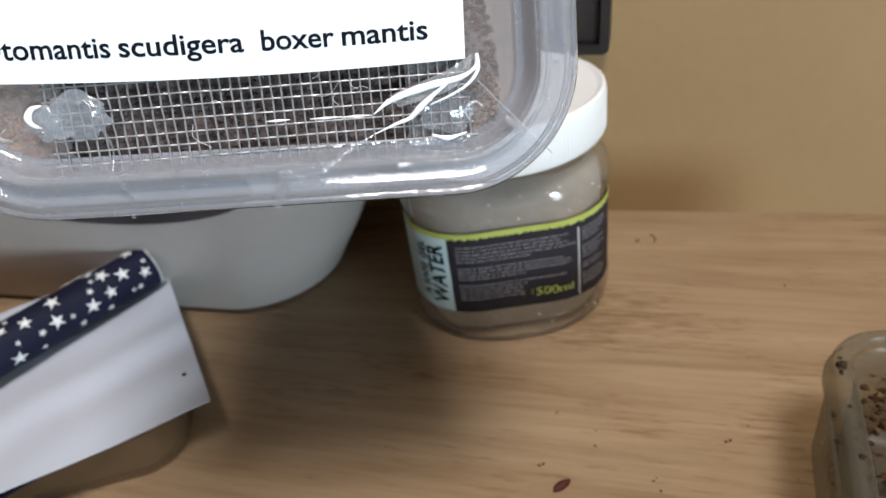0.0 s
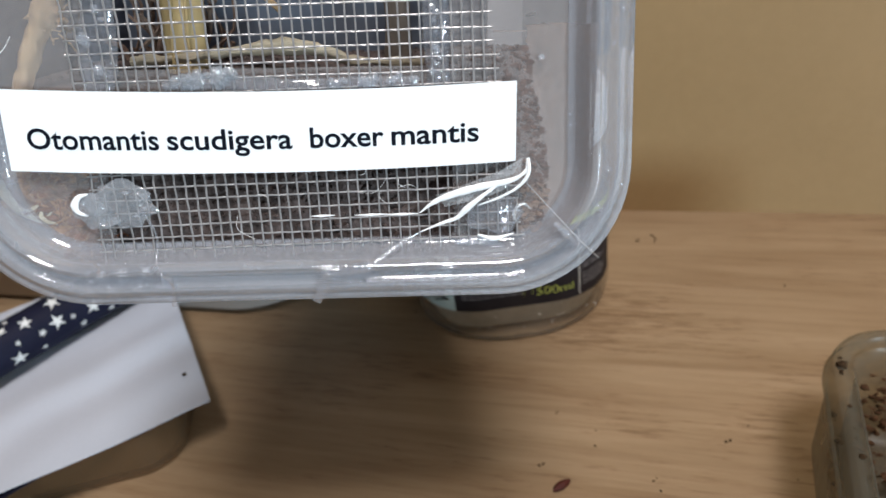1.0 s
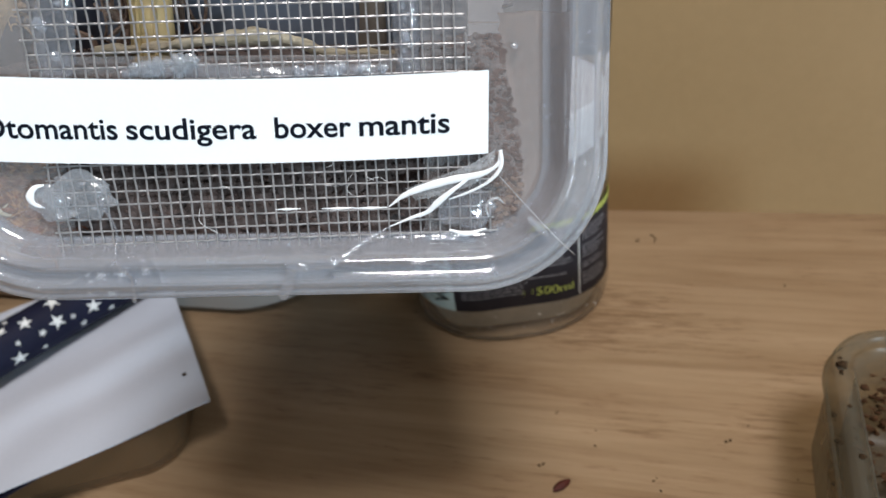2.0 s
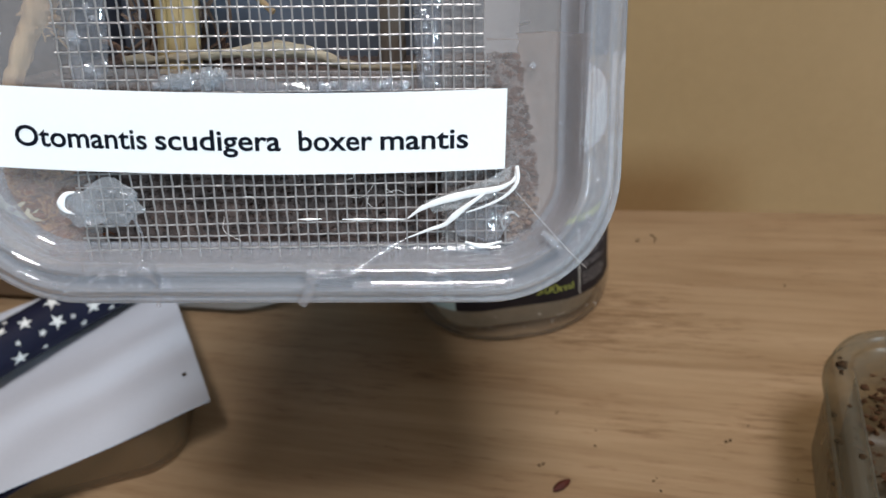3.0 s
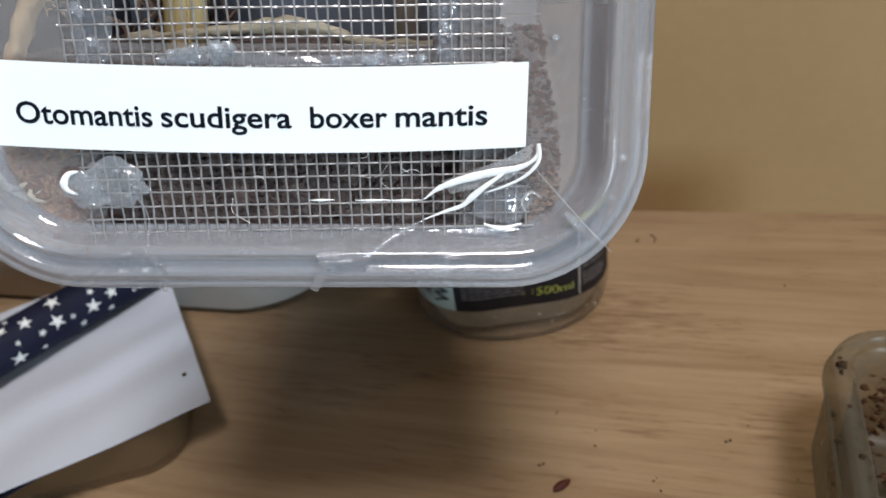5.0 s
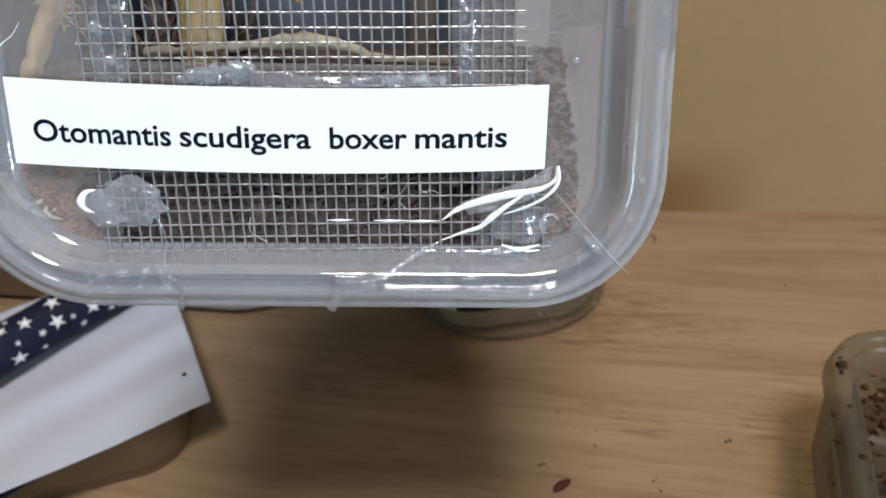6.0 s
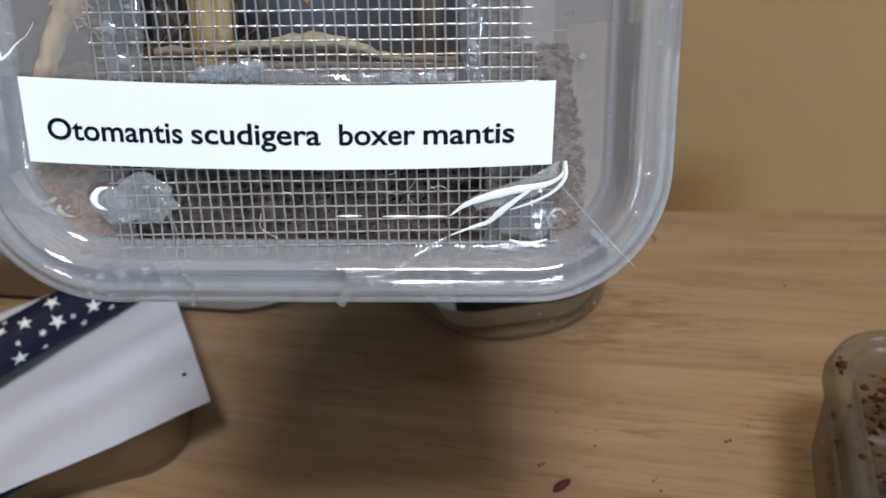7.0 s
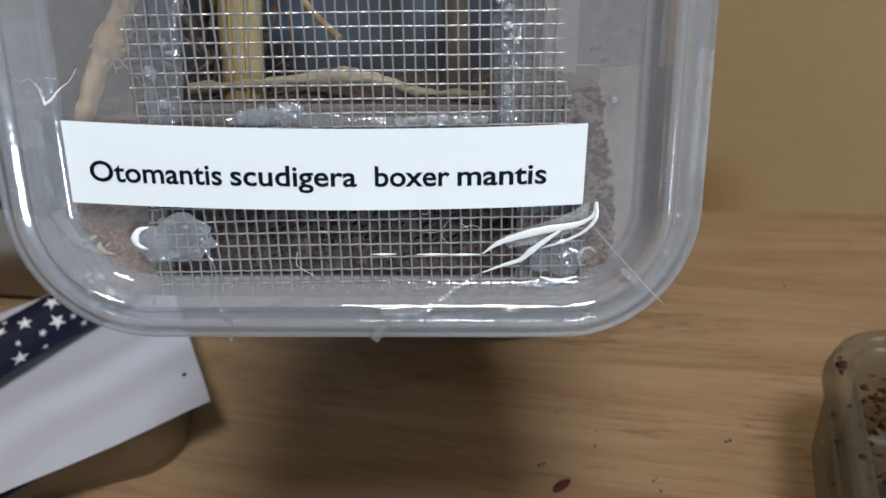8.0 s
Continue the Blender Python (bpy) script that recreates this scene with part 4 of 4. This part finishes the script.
    tagged(part("dry_litter", b, RED_LITTER, box, "dry brown litter behind the mesh"), kind="stuff")
    # pale twig lying on the soil
    b = bmesh.new()
    line = curve_points([(-0.0277, 0.0102, -0.020), (-0.019, 0.0108, -0.020), (-0.010, 0.0117, -0.020), (-0.002, 0.0125, -0.020), (0.0035, 0.0124, -0.020), (0.0085, 0.0114, -0.020), (0.0135, 0.0097, -0.020), (0.0257, 0.0094, -0.020)], 8)
    tube(b, line, [0.0009 + 0.0005 * math.exp(-((p.x + 0.001) / 0.007) ** 2) + 0.0005 * noise.noise(p * 420) for p in line], 12)
    for v in b.verts:
        v.co += Vector((0, noise.noise(v.co * 900), noise.noise(v.co * 900 + Vector((9, 0, 0))))) * 0.0003
    part("twig", b, TWIG, box, "pale crooked twig")
    b = bmesh.new()
    line = curve_points([(-0.0110, 0.031, -0.022), (-0.0050, 0.0235, -0.021), (-0.0002, 0.0190, -0.020)], 6)
    tube(b, line, 0.0006, 7)
    part("twig_small", b, STICK, box)


def label(box):
    H = 0.0126
    b = bmesh.new()
    n = 40
    rows = []
    for k in range(n + 1):
        x = -0.04 + 0.08 * k / n
        z = 0.0012 + 0.0006 * (1 - (x / 0.04) ** 2) + 0.0001 * noise.noise(Vector((x * 120, 0, 0)))
        rows.append([b.verts.new((x, y + bow(x), zz)) for y, zz in ((H / 2, z), (-H / 2, z), (-H / 2, z - 0.0002), (H / 2, z - 0.0002))])
    for p, q in zip(rows, rows[1:]):
        for k in range(4):
            j = (k + 1) % 4
            b.faces.new((p[k], q[k], q[j], p[j]))
    b.faces.new(rows[0])
    b.faces.new(rows[-1])
    lab = part("label", b, CARD, box, "white paper label")
    for text, x0, x1 in (("Otomantis", -0.0366, -0.0163), ("scudigera", -0.0150, 0.0045), ("boxer", 0.0073, 0.0189), ("mantis", 0.0201, 0.0340)):
        t = lettering(text, 0.0031, 0.000075)
        lo, hi = width_of(t)
        for v in t.verts:
            x = x0 + (v.co.x - lo) * (x1 - x0) / (hi - lo)
            v.co = Vector((x, -0.0027 + v.co.y + bow(x) * 0.8, 0.00128 + 0.0006 * (1 - (x / 0.04) ** 2) + 0.0001 * noise.noise(Vector((x * 120, 0, 0)))))
        part("lettering", t, INK, lab, "black printed lettering")


def glue(box):
    """Beads, strings and smears of clear hot glue that hold the mesh. White ones also paint highlights."""
    random.seed(17)

    def bead(points, radii, flat=0.7, text="clear glue bead", seed=0, mat=GLUE):
        line = curve_points(points, 6)
        k = len(radii) - 1
        rad = []
        for i, p in enumerate(line):
            f = i / (len(line) - 1) * k
            j = min(int(f), k - 1)
            rad.append((radii[j] + (radii[j + 1] - radii[j]) * (f - j)) * (1 + 0.18 * noise.noise(p * 900 + Vector((seed, 0, 0)))))
        part("glue", tube(bmesh.new(), line, rad, 10, flat), mat, box, text)

    b = bmesh.new()
    blob(b, (-0.0241, -0.0122, 0.0008), (0.0048, 0.0033, 0.0010), 0.55, 2, 4, 1.9)
    part("glue", b, GLUE_CLOUDY, box, "flat cloudy lump of glue")
    b = bmesh.new()
    blob(b, (-0.0282, -0.0128, 0.0009), (0.0027, 0.0030, 0.0011), 0.4, 9, 4, 1.6)
    part("glue", b, GLUE_CLOUDY, box, "flat round cloudy lump of glue")
    # a white arc that paints the highlight on the lump's side
    bead([(-0.0285, -0.0102, 0.0016), (-0.0299, -0.0106, 0.0019), (-0.0307, -0.0119, 0.0020), (-0.0303, -0.0131, 0.0019), (-0.0290, -0.0138, 0.0016)], [0.0001, 0.0004, 0.00065, 0.0004, 0.0001], 0.7, "white glue ridge painting the lump's highlight", 21, GLUE_WHITE_GLINT)
    for x, y, q in ((-0.0225, -0.0100, 0.0006), (-0.0212, -0.0138, 0.0005), (-0.0198, -0.0125, 0.0004)):
        part("glue", blob(bmesh.new(), (x, y, 0.0021), (q, q * 0.6, q * 0.5), 0.2, x * 900, 3), GLUE, box, "small glossy glue drop")
    b = bmesh.new()
    blob(b, (0.0366, -0.0152, 0.0008), (0.0046, 0.0032, 0.0009), 0.45, 6, 4, 1.5)
    part("glue", b, GLUE_SMEAR, box, "flat clear lump of glue")
    bead([(0.0402, -0.0163, 0.0016), (0.0397, -0.0150, 0.0018), (0.0402, -0.0138, 0.0018), (0.0414, -0.0133, 0.0017), (0.0426, -0.0142, 0.0015)], [0.0001, 0.0002, 0.0003, 0.00025, 0.0001], 0.8, "curled glue thread", 22, GLUE_HAZY)
    # white colour in place of a glint on the clear lump
    bead([(0.0398, -0.0183, 0.0013), (0.0365, -0.0191, 0.0014), (0.0338, -0.0184, 0.0013)], [0.0001, 0.00045, 0.00015], 0.8, "glue drop painted white as a glint", 23, GLUE_WHITE_GLINT)
    # the pulled smear under the label's end; its highlights are painted as white strands
    bead([(0.0417, -0.0060, 0.0026), (0.0416, -0.0074, 0.0028), (0.0405, -0.0085, 0.0027), (0.0385, -0.0094, 0.0025), (0.0343, -0.0102, 0.0022), (0.0301, -0.0113, 0.0020), (0.0268, -0.0126, 0.0017), (0.0243, -0.0145, 0.0013)], [0.0003, 0.0003, 0.0003, 0.00045, 0.0006, 0.0006, 0.0004, 0.0001], 0.35, "pulled glue with its highlight painted white", 1, GLUE_WHITE_GLINT)
    bead([(0.0417, -0.0056, 0.0028), (0.0419, -0.0076, 0.0030), (0.0413, -0.0091, 0.0029), (0.0397, -0.0107, 0.0026), (0.0369, -0.0122, 0.0022), (0.0338, -0.0134, 0.0016)], [0.0003, 0.0003, 0.0003, 0.00025, 0.0002, 0.0001], 0.5, "pulled glue with its highlight painted white", 2, GLUE_WHITE_GLINT)
    bead([(0.0366, -0.0102, 0.0024), (0.0340, -0.0121, 0.0023), (0.0319, -0.0139, 0.0020), (0.0303, -0.0154, 0.0017), (0.0278, -0.0163, 0.0015), (0.0244, -0.0177, 0.0012)], [0.0002, 0.0004, 0.0005, 0.0004, 0.00025, 0.0001], 0.45, "pulled glue string, its highlight painted white", 12, GLUE_WHITE_GLINT)
    bead([(0.0244, -0.0177, 0.0012), (0.0210, -0.0194, 0.0022), (0.0159, -0.0227, 0.0044), (0.0146, -0.0234, 0.0046)], [0.0001, 0.00025, 0.0004, 0.0006], 0.6, "pulled clear glue string", 13, GLUE_SMEAR)
    # white lengths paint the glints along a thin string
    for x0, x1 in ((0.0064, 0.0104), (0.0136, 0.0190), (0.0186, 0.0240)):
        bead([(x0, -0.0147, 0.0011), ((x0 + x1) / 2, -0.01465, 0.0013), (x1, -0.0146, 0.0012)], [0.00006, 0.00022, 0.00006], 0.7, "thin glue string", x0 * 999, GLUE_WHITE_GLINT)
    # the clear film between the strings
    b = bmesh.new()
    edge_a = curve_points([(0.0411, -0.0056, 0.0019), (0.0368, -0.0080, 0.0018), (0.0320, -0.0098, 0.0017), (0.0270, -0.0116, 0.0015)], 8)
    edge_b = curve_points([(0.0408, -0.0080, 0.0020), (0.0380, -0.0108, 0.0020), (0.0335, -0.0124, 0.0018), (0.0285, -0.0136, 0.0013)], 8)
    grid = [[b.verts.new(Vector(p) * (1 - f) + Vector(q) * f + Vector((0, 0, 0.0004 * noise.noise(Vector((f * 6, k * 0.25, 0)))))) for f in (0, 0.25, 0.5, 0.75, 1)] for k, (p, q) in enumerate(zip(edge_a, edge_b))]
    for p, q in zip(grid, grid[1:]):
        for k in range(4):
            b.faces.new((p[k], q[k], q[k + 1], p[k + 1]))
    bmesh.ops.solidify(b, geom=b.faces[:], thickness=0.0002)
    part("glue_film", b, GLUE_HAZY, box, "thin film of pulled clear glue")
    bead([(0.0150, -0.0226, 0.0046), (0.0115, -0.0232, 0.0046), (0.0080, -0.0232, 0.0046)], [0.0009, 0.0006, 0.0007], 0.5, "glue over the rim", 3, GLUE_SMEAR)
    bead([(0.0090, -0.0232, 0.0044), (0.0082, -0.0260, 0.0038), (0.0068, -0.0288, 0.0030)], [0.0007, 0.0010, 0.0007], 0.4, "glue over the rim", 4, GLUE_SMEAR)
    bead([(0.0408, -0.0088, 0.0018), (0.0455, -0.0139, 0.0034), (0.0500, -0.0187, 0.0048), (0.0538, -0.0224, 0.0034)], [0.00008, 0.00009, 0.00012, 0.00006], 1, "thin glue string", 6, GLUE_HAZY)
    bead([(0.0460, -0.0160, 0.0042), (0.0480, -0.0178, 0.0046), (0.0492, -0.0190, 0.0042)], [0.0004, 0.0008, 0.0003], 0.7, "glue drop on the rim", 7)
    bead([(-0.0206, -0.0128, 0.0014), (-0.0187, -0.0175, 0.0014), (-0.0185, -0.0212, 0.0032), (-0.0172, -0.0232, 0.0046)], [0.0004, 0.00018, 0.00018, 0.0005], 0.7, "glue string", 8, GLUE_SMEAR)
    bead([(-0.0170, -0.0230, 0.0046), (-0.0162, -0.0252, 0.0038), (-0.0168, -0.0291, 0.0026)], [0.0005, 0.0002, 0.0004], 0.7, "glue drip over the rim", 9, GLUE_SMEAR)
    bead([(0.0275, -0.0228, 0.0046), (0.0300, -0.0228, 0.0046)], [0.0005, 0.0004], 0.7, "glue drop", 10)
    bead([(0.030, -0.0198, 0.0008), (0.034, -0.0196, 0.0008), (0.038, -0.0205, 0.0008)], [0.0004, 0.0007, 0.0004], 0.7, "glue drop", 11)
    # smeared strips and beads along the edges of the vent
    def smear(points, wide, thick, text, seed, mat=GLUE_SMEAR):
        """A flat ribbon of glue with an uneven outline and a lumpy face."""
        line = curve_points(points, 10)
        b = bmesh.new()
        rows = []
        for i, p in enumerate(line):
            d = (line[min(i + 1, len(line) - 1)] - line[max(i - 1, 0)]).normalized()
            side = Vector((-d.y, d.x, 0))
            w = wide * (1 + 0.35 * noise.noise(p * 260 + Vector((seed, 0, 0))))
            top, low = [], []
            for q in range(13):
                a = -1 + q / 6
                at = p + side * (w * a + 0.0003 * noise.noise(p * 700 + Vector((0, seed, a))))
                up = thick * (1 - a * a) ** 0.5 * (0.7 + 0.6 * noise.noise(at * 650 + Vector((0, 0, seed))))
                top.append(b.verts.new(at + Vector((0, 0, up + 0.00005))))
                low.append(b.verts.new(at - Vector((0, 0, 0.00005))))
            rows.append(top + low[::-1])
        for p, q in zip(rows, rows[1:]):
            for k in range(26):
                j = (k + 1) % 26
                b.faces.new((p[k], q[k], q[j], p[j]))
        b.faces.new(rows[0])
        b.faces.new(rows[-1])
        part("glue_strip", b, mat, box, text)

    def lumps(x0, x1, y0, y1, z, count, small, large, text, mat=GLUE):
        """A rough run of small glue lumps between two points."""
        b = bmesh.new()
        for k in range(count):
            f = (k + random.random()) / count
            q = random.uniform(small, large)
            wide = (random.gauss(0, 0.0006), random.gauss(0, 0.0004))
            blob(b, (x0 + (x1 - x0) * f + wide[0], y0 + (y1 - y0) * f + wide[1], z + random.uniform(0, 0.0005)), (q * random.uniform(0.7, 1.5), q * random.uniform(0.6, 1.3), q * 0.6), 0.7, k, 3, 2.6)
        tagged(part("glue_bead", b, mat, box, text), kind="stuff")

    smear([(-0.0252, 0.0052, -0.0004), (-0.0249, 0.0100, -0.0004), (-0.0240, 0.0170, -0.0004), (-0.0232, 0.0240, -0.0004), (-0.0230, 0.0420, -0.0004), (-0.0228, 0.0620, -0.0004)], 0.0026, 0.0013, "smeared clear glue strip beside the vent", 3)
    smear([(0.0280, 0.0052, -0.0004), (0.0277, 0.0110, -0.0004), (0.0275, 0.0180, -0.0004), (0.0275, 0.0300, -0.0004), (0.0272, 0.0620, -0.0004)], 0.0021, 0.0012, "smeared clear glue strip beside the vent", 11)
    smear([(-0.0150, 0.0062, 0.0002), (-0.0060, 0.0066, 0.0002), (0.0060, 0.0060, 0.0002), (0.0170, 0.0064, 0.0002), (0.0245, 0.0064, 0.0002)], 0.0010, 0.0009, "clear glue strip along the vent", 17)
    lumps(-0.0250, -0.0238, 0.0080, 0.0180, 0.0003, 6, 0.0003, 0.0007, "glossy glue drops beside the vent")
    for k in range(5):
        y = 0.0070 + k * 0.0062
        lumps(0.0274, 0.0276, y, y + 0.0060, 0.0004, 6, 0.0002, 0.0005, "glossy glue drops beside the vent")
    lumps(0.0100, 0.0240, 0.0066, 0.0070, 0.0006, 14, 0.0003, 0.0007, "glossy glue drops along the vent")
    lumps(-0.0135, -0.0035, 0.0068, 0.0076, 0.0002, 22, 0.0006, 0.0013, "large cloudy lump of glue", GLUE_CLOUDY)
    # hairs, scratches and specks on the lid
    b = bmesh.new()
    for k in range(9):
        x, y, a = random.uniform(-0.015, 0.036), random.uniform(-0.0185, -0.0062), random.uniform(0, 6.28)
        w = random.uniform(0.0015, 0.006)
        p = Vector((x, y, 0.0009))
        tube(b, curve_points([p, p + Vector((math.cos(a) * w * 0.5, math.sin(a) * w * 0.4, 0.0002)), p + Vector((math.cos(a + 0.5) * w, math.sin(a + 0.5) * w * 0.8, 0))], 4), random.uniform(0.00002, 0.00004), 4)
    tagged(part("hairs", b, GLUE_WHITE_GLINT, box, "fine pale hairs"), kind="stuff")
    for x, y, z, q in ((0.0545, -0.0075, 0.0036, 0.0005), (0.0532, -0.0135, 0.0036, 0.0004), (0.0556, 0.0165, 0.0034, 0.0004), (-0.0455, -0.0135, 0.0036, 0.0004), (-0.0310, -0.0262, 0.0036, 0.0004), (0.0385, -0.0258, 0.0036, 0.0003), (0.0440, 0.0098, 0.0001, 0.0006), (0.0080, -0.0205, 0.0012, 0.0004), (0.0180, -0.0210, 0.0014, 0.0003)):
        part("glue", blob(bmesh.new(), (x, y, z), (q, q * 0.8, q * 0.5), 0.3, x * 1000, 2), GLUE, box, "small glue speck")
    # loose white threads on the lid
    bead([(-0.0464, 0.0124, 0.0006), (-0.0452, 0.0119, 0.0008), (-0.0441, 0.0123, 0.0008), (-0.0429, 0.0113, 0.0008), (-0.0424, 0.0098, 0.0008), (-0.0422, 0.0085, 0.0008)], [0.00006, 0.0001, 0.0001, 0.00013, 0.00022, 0.00016], 1, "thin white glue thread", 30, GLUE_WHITE_GLINT)
    bead([(-0.0422, 0.0086, 0.0008), (-0.0411, 0.0093, 0.0009), (-0.0400, 0.0105, 0.0009), (-0.0391, 0.0113, 0.0008), (-0.0380, 0.0121, 0.0008), (-0.0368, 0.0139, 0.0006)], [0.00022, 0.0002, 0.00014, 0.00008, 0.00005, 0.00004], 1, "thin white glue thread", 31, GLUE_WHITE_GLINT)
    bead([(-0.0434, 0.0124, 0.0008), (-0.0425, 0.0122, 0.0009), (-0.0414, 0.0124, 0.0009), (-0.0395, 0.0123, 0.0008)], [0.00005, 0.00008, 0.00008, 0.00004], 1, "thin white glue thread", 32, GLUE_HAZY)
    bead([(-0.0424, 0.0098, 0.0008), (-0.0422, 0.0108, 0.0009), (-0.0420, 0.0116, 0.0008)], [0.00015, 0.00012, 0.00005], 1, "thin white glue thread", 33, GLUE_HAZY)


BOX = mantis_box()


def motions():
    walk(BOX, [
        (0, pose(-0.0306, 0.1105, 0.1563, 71.50, 6.15, 0.20)),
        (0.1, pose(-0.0286, 0.1080, 0.1517, 70.90, 6.30, -0.60)),
        (0.2, pose(-0.0268, 0.1044, 0.1467, 69.91, 6.35, -1.52)),
        (0.3, pose(-0.0266, 0.1040, 0.1442, 69.70, 7.31, -0.06)),
        (0.4, pose(-0.0248, 0.1039, 0.1442, 70.51, 7.42, 0.35)),
        (0.5, pose(-0.0233, 0.1030, 0.1440, 70.14, 7.36, -0.22)),
        (0.7, pose(-0.0234, 0.0995, 0.1409, 69.51, 7.40, -0.72)),
        (0.8, pose(-0.0247, 0.0984, 0.1391, 69.69, 7.40, -2.48)),
        (1, pose(-0.0249, 0.1003, 0.1432, 71.94, 7.38, -2.74)),
        (1.2, pose(-0.0269, 0.1004, 0.1438, 71.85, 7.81, -2.16)),
        (2.3, pose(-0.0294, 0.0978, 0.1471, 70.47, 7.68, -3.69)),
        (2.5, pose(-0.0285, 0.0981, 0.1437, 69.96, 7.47, -4.73)),
        (2.8, pose(-0.0272, 0.0995, 0.1420, 71.01, 8.32, -4.04)),
        (3, pose(-0.0266, 0.1000, 0.1433, 71.06, 8.47, -3.61)),
        (3.3, pose(-0.0284, 0.1008, 0.1448, 72.34, 7.96, -4.28)),
        (3.5, pose(-0.0276, 0.1002, 0.1457, 72.37, 7.94, -4.35)),
        (4, pose(-0.0270, 0.0983, 0.1451, 71.55, 8.17, -4.57)),
        (4.2, pose(-0.0258, 0.0986, 0.1449, 71.45, 8.12, -4.61)),
        (4.5, pose(-0.0243, 0.0981, 0.1465, 71.52, 7.87, -4.66)),
        (5.8, pose(-0.0218, 0.0963, 0.1480, 71.31, 8.72, -3.61)),
        (6, pose(-0.0210, 0.0954, 0.1449, 71.78, 8.71, -4.13)),
        (6.5, pose(-0.0212, 0.0962, 0.1453, 71.54, 8.49, -4.22)),
        (6.8, pose(-0.0203, 0.0950, 0.1430, 71.80, 8.39, -4.50)),
        (7, pose(-0.0197, 0.0967, 0.1446, 71.27, 8.26, -4.23)),
        (7.2, pose(-0.0201, 0.0960, 0.1442, 71.62, 8.06, -4.61)),
        (7.5, pose(-0.0165, 0.0935, 0.1413, 72.27, 7.89, -4.83)),
        (7.7, pose(-0.0178, 0.0935, 0.1400, 72.45, 8.09, -4.86)),
        (8, pose(-0.0155, 0.0946, 0.1378, 72.35, 8.13, -4.40)),
    ])


motions()
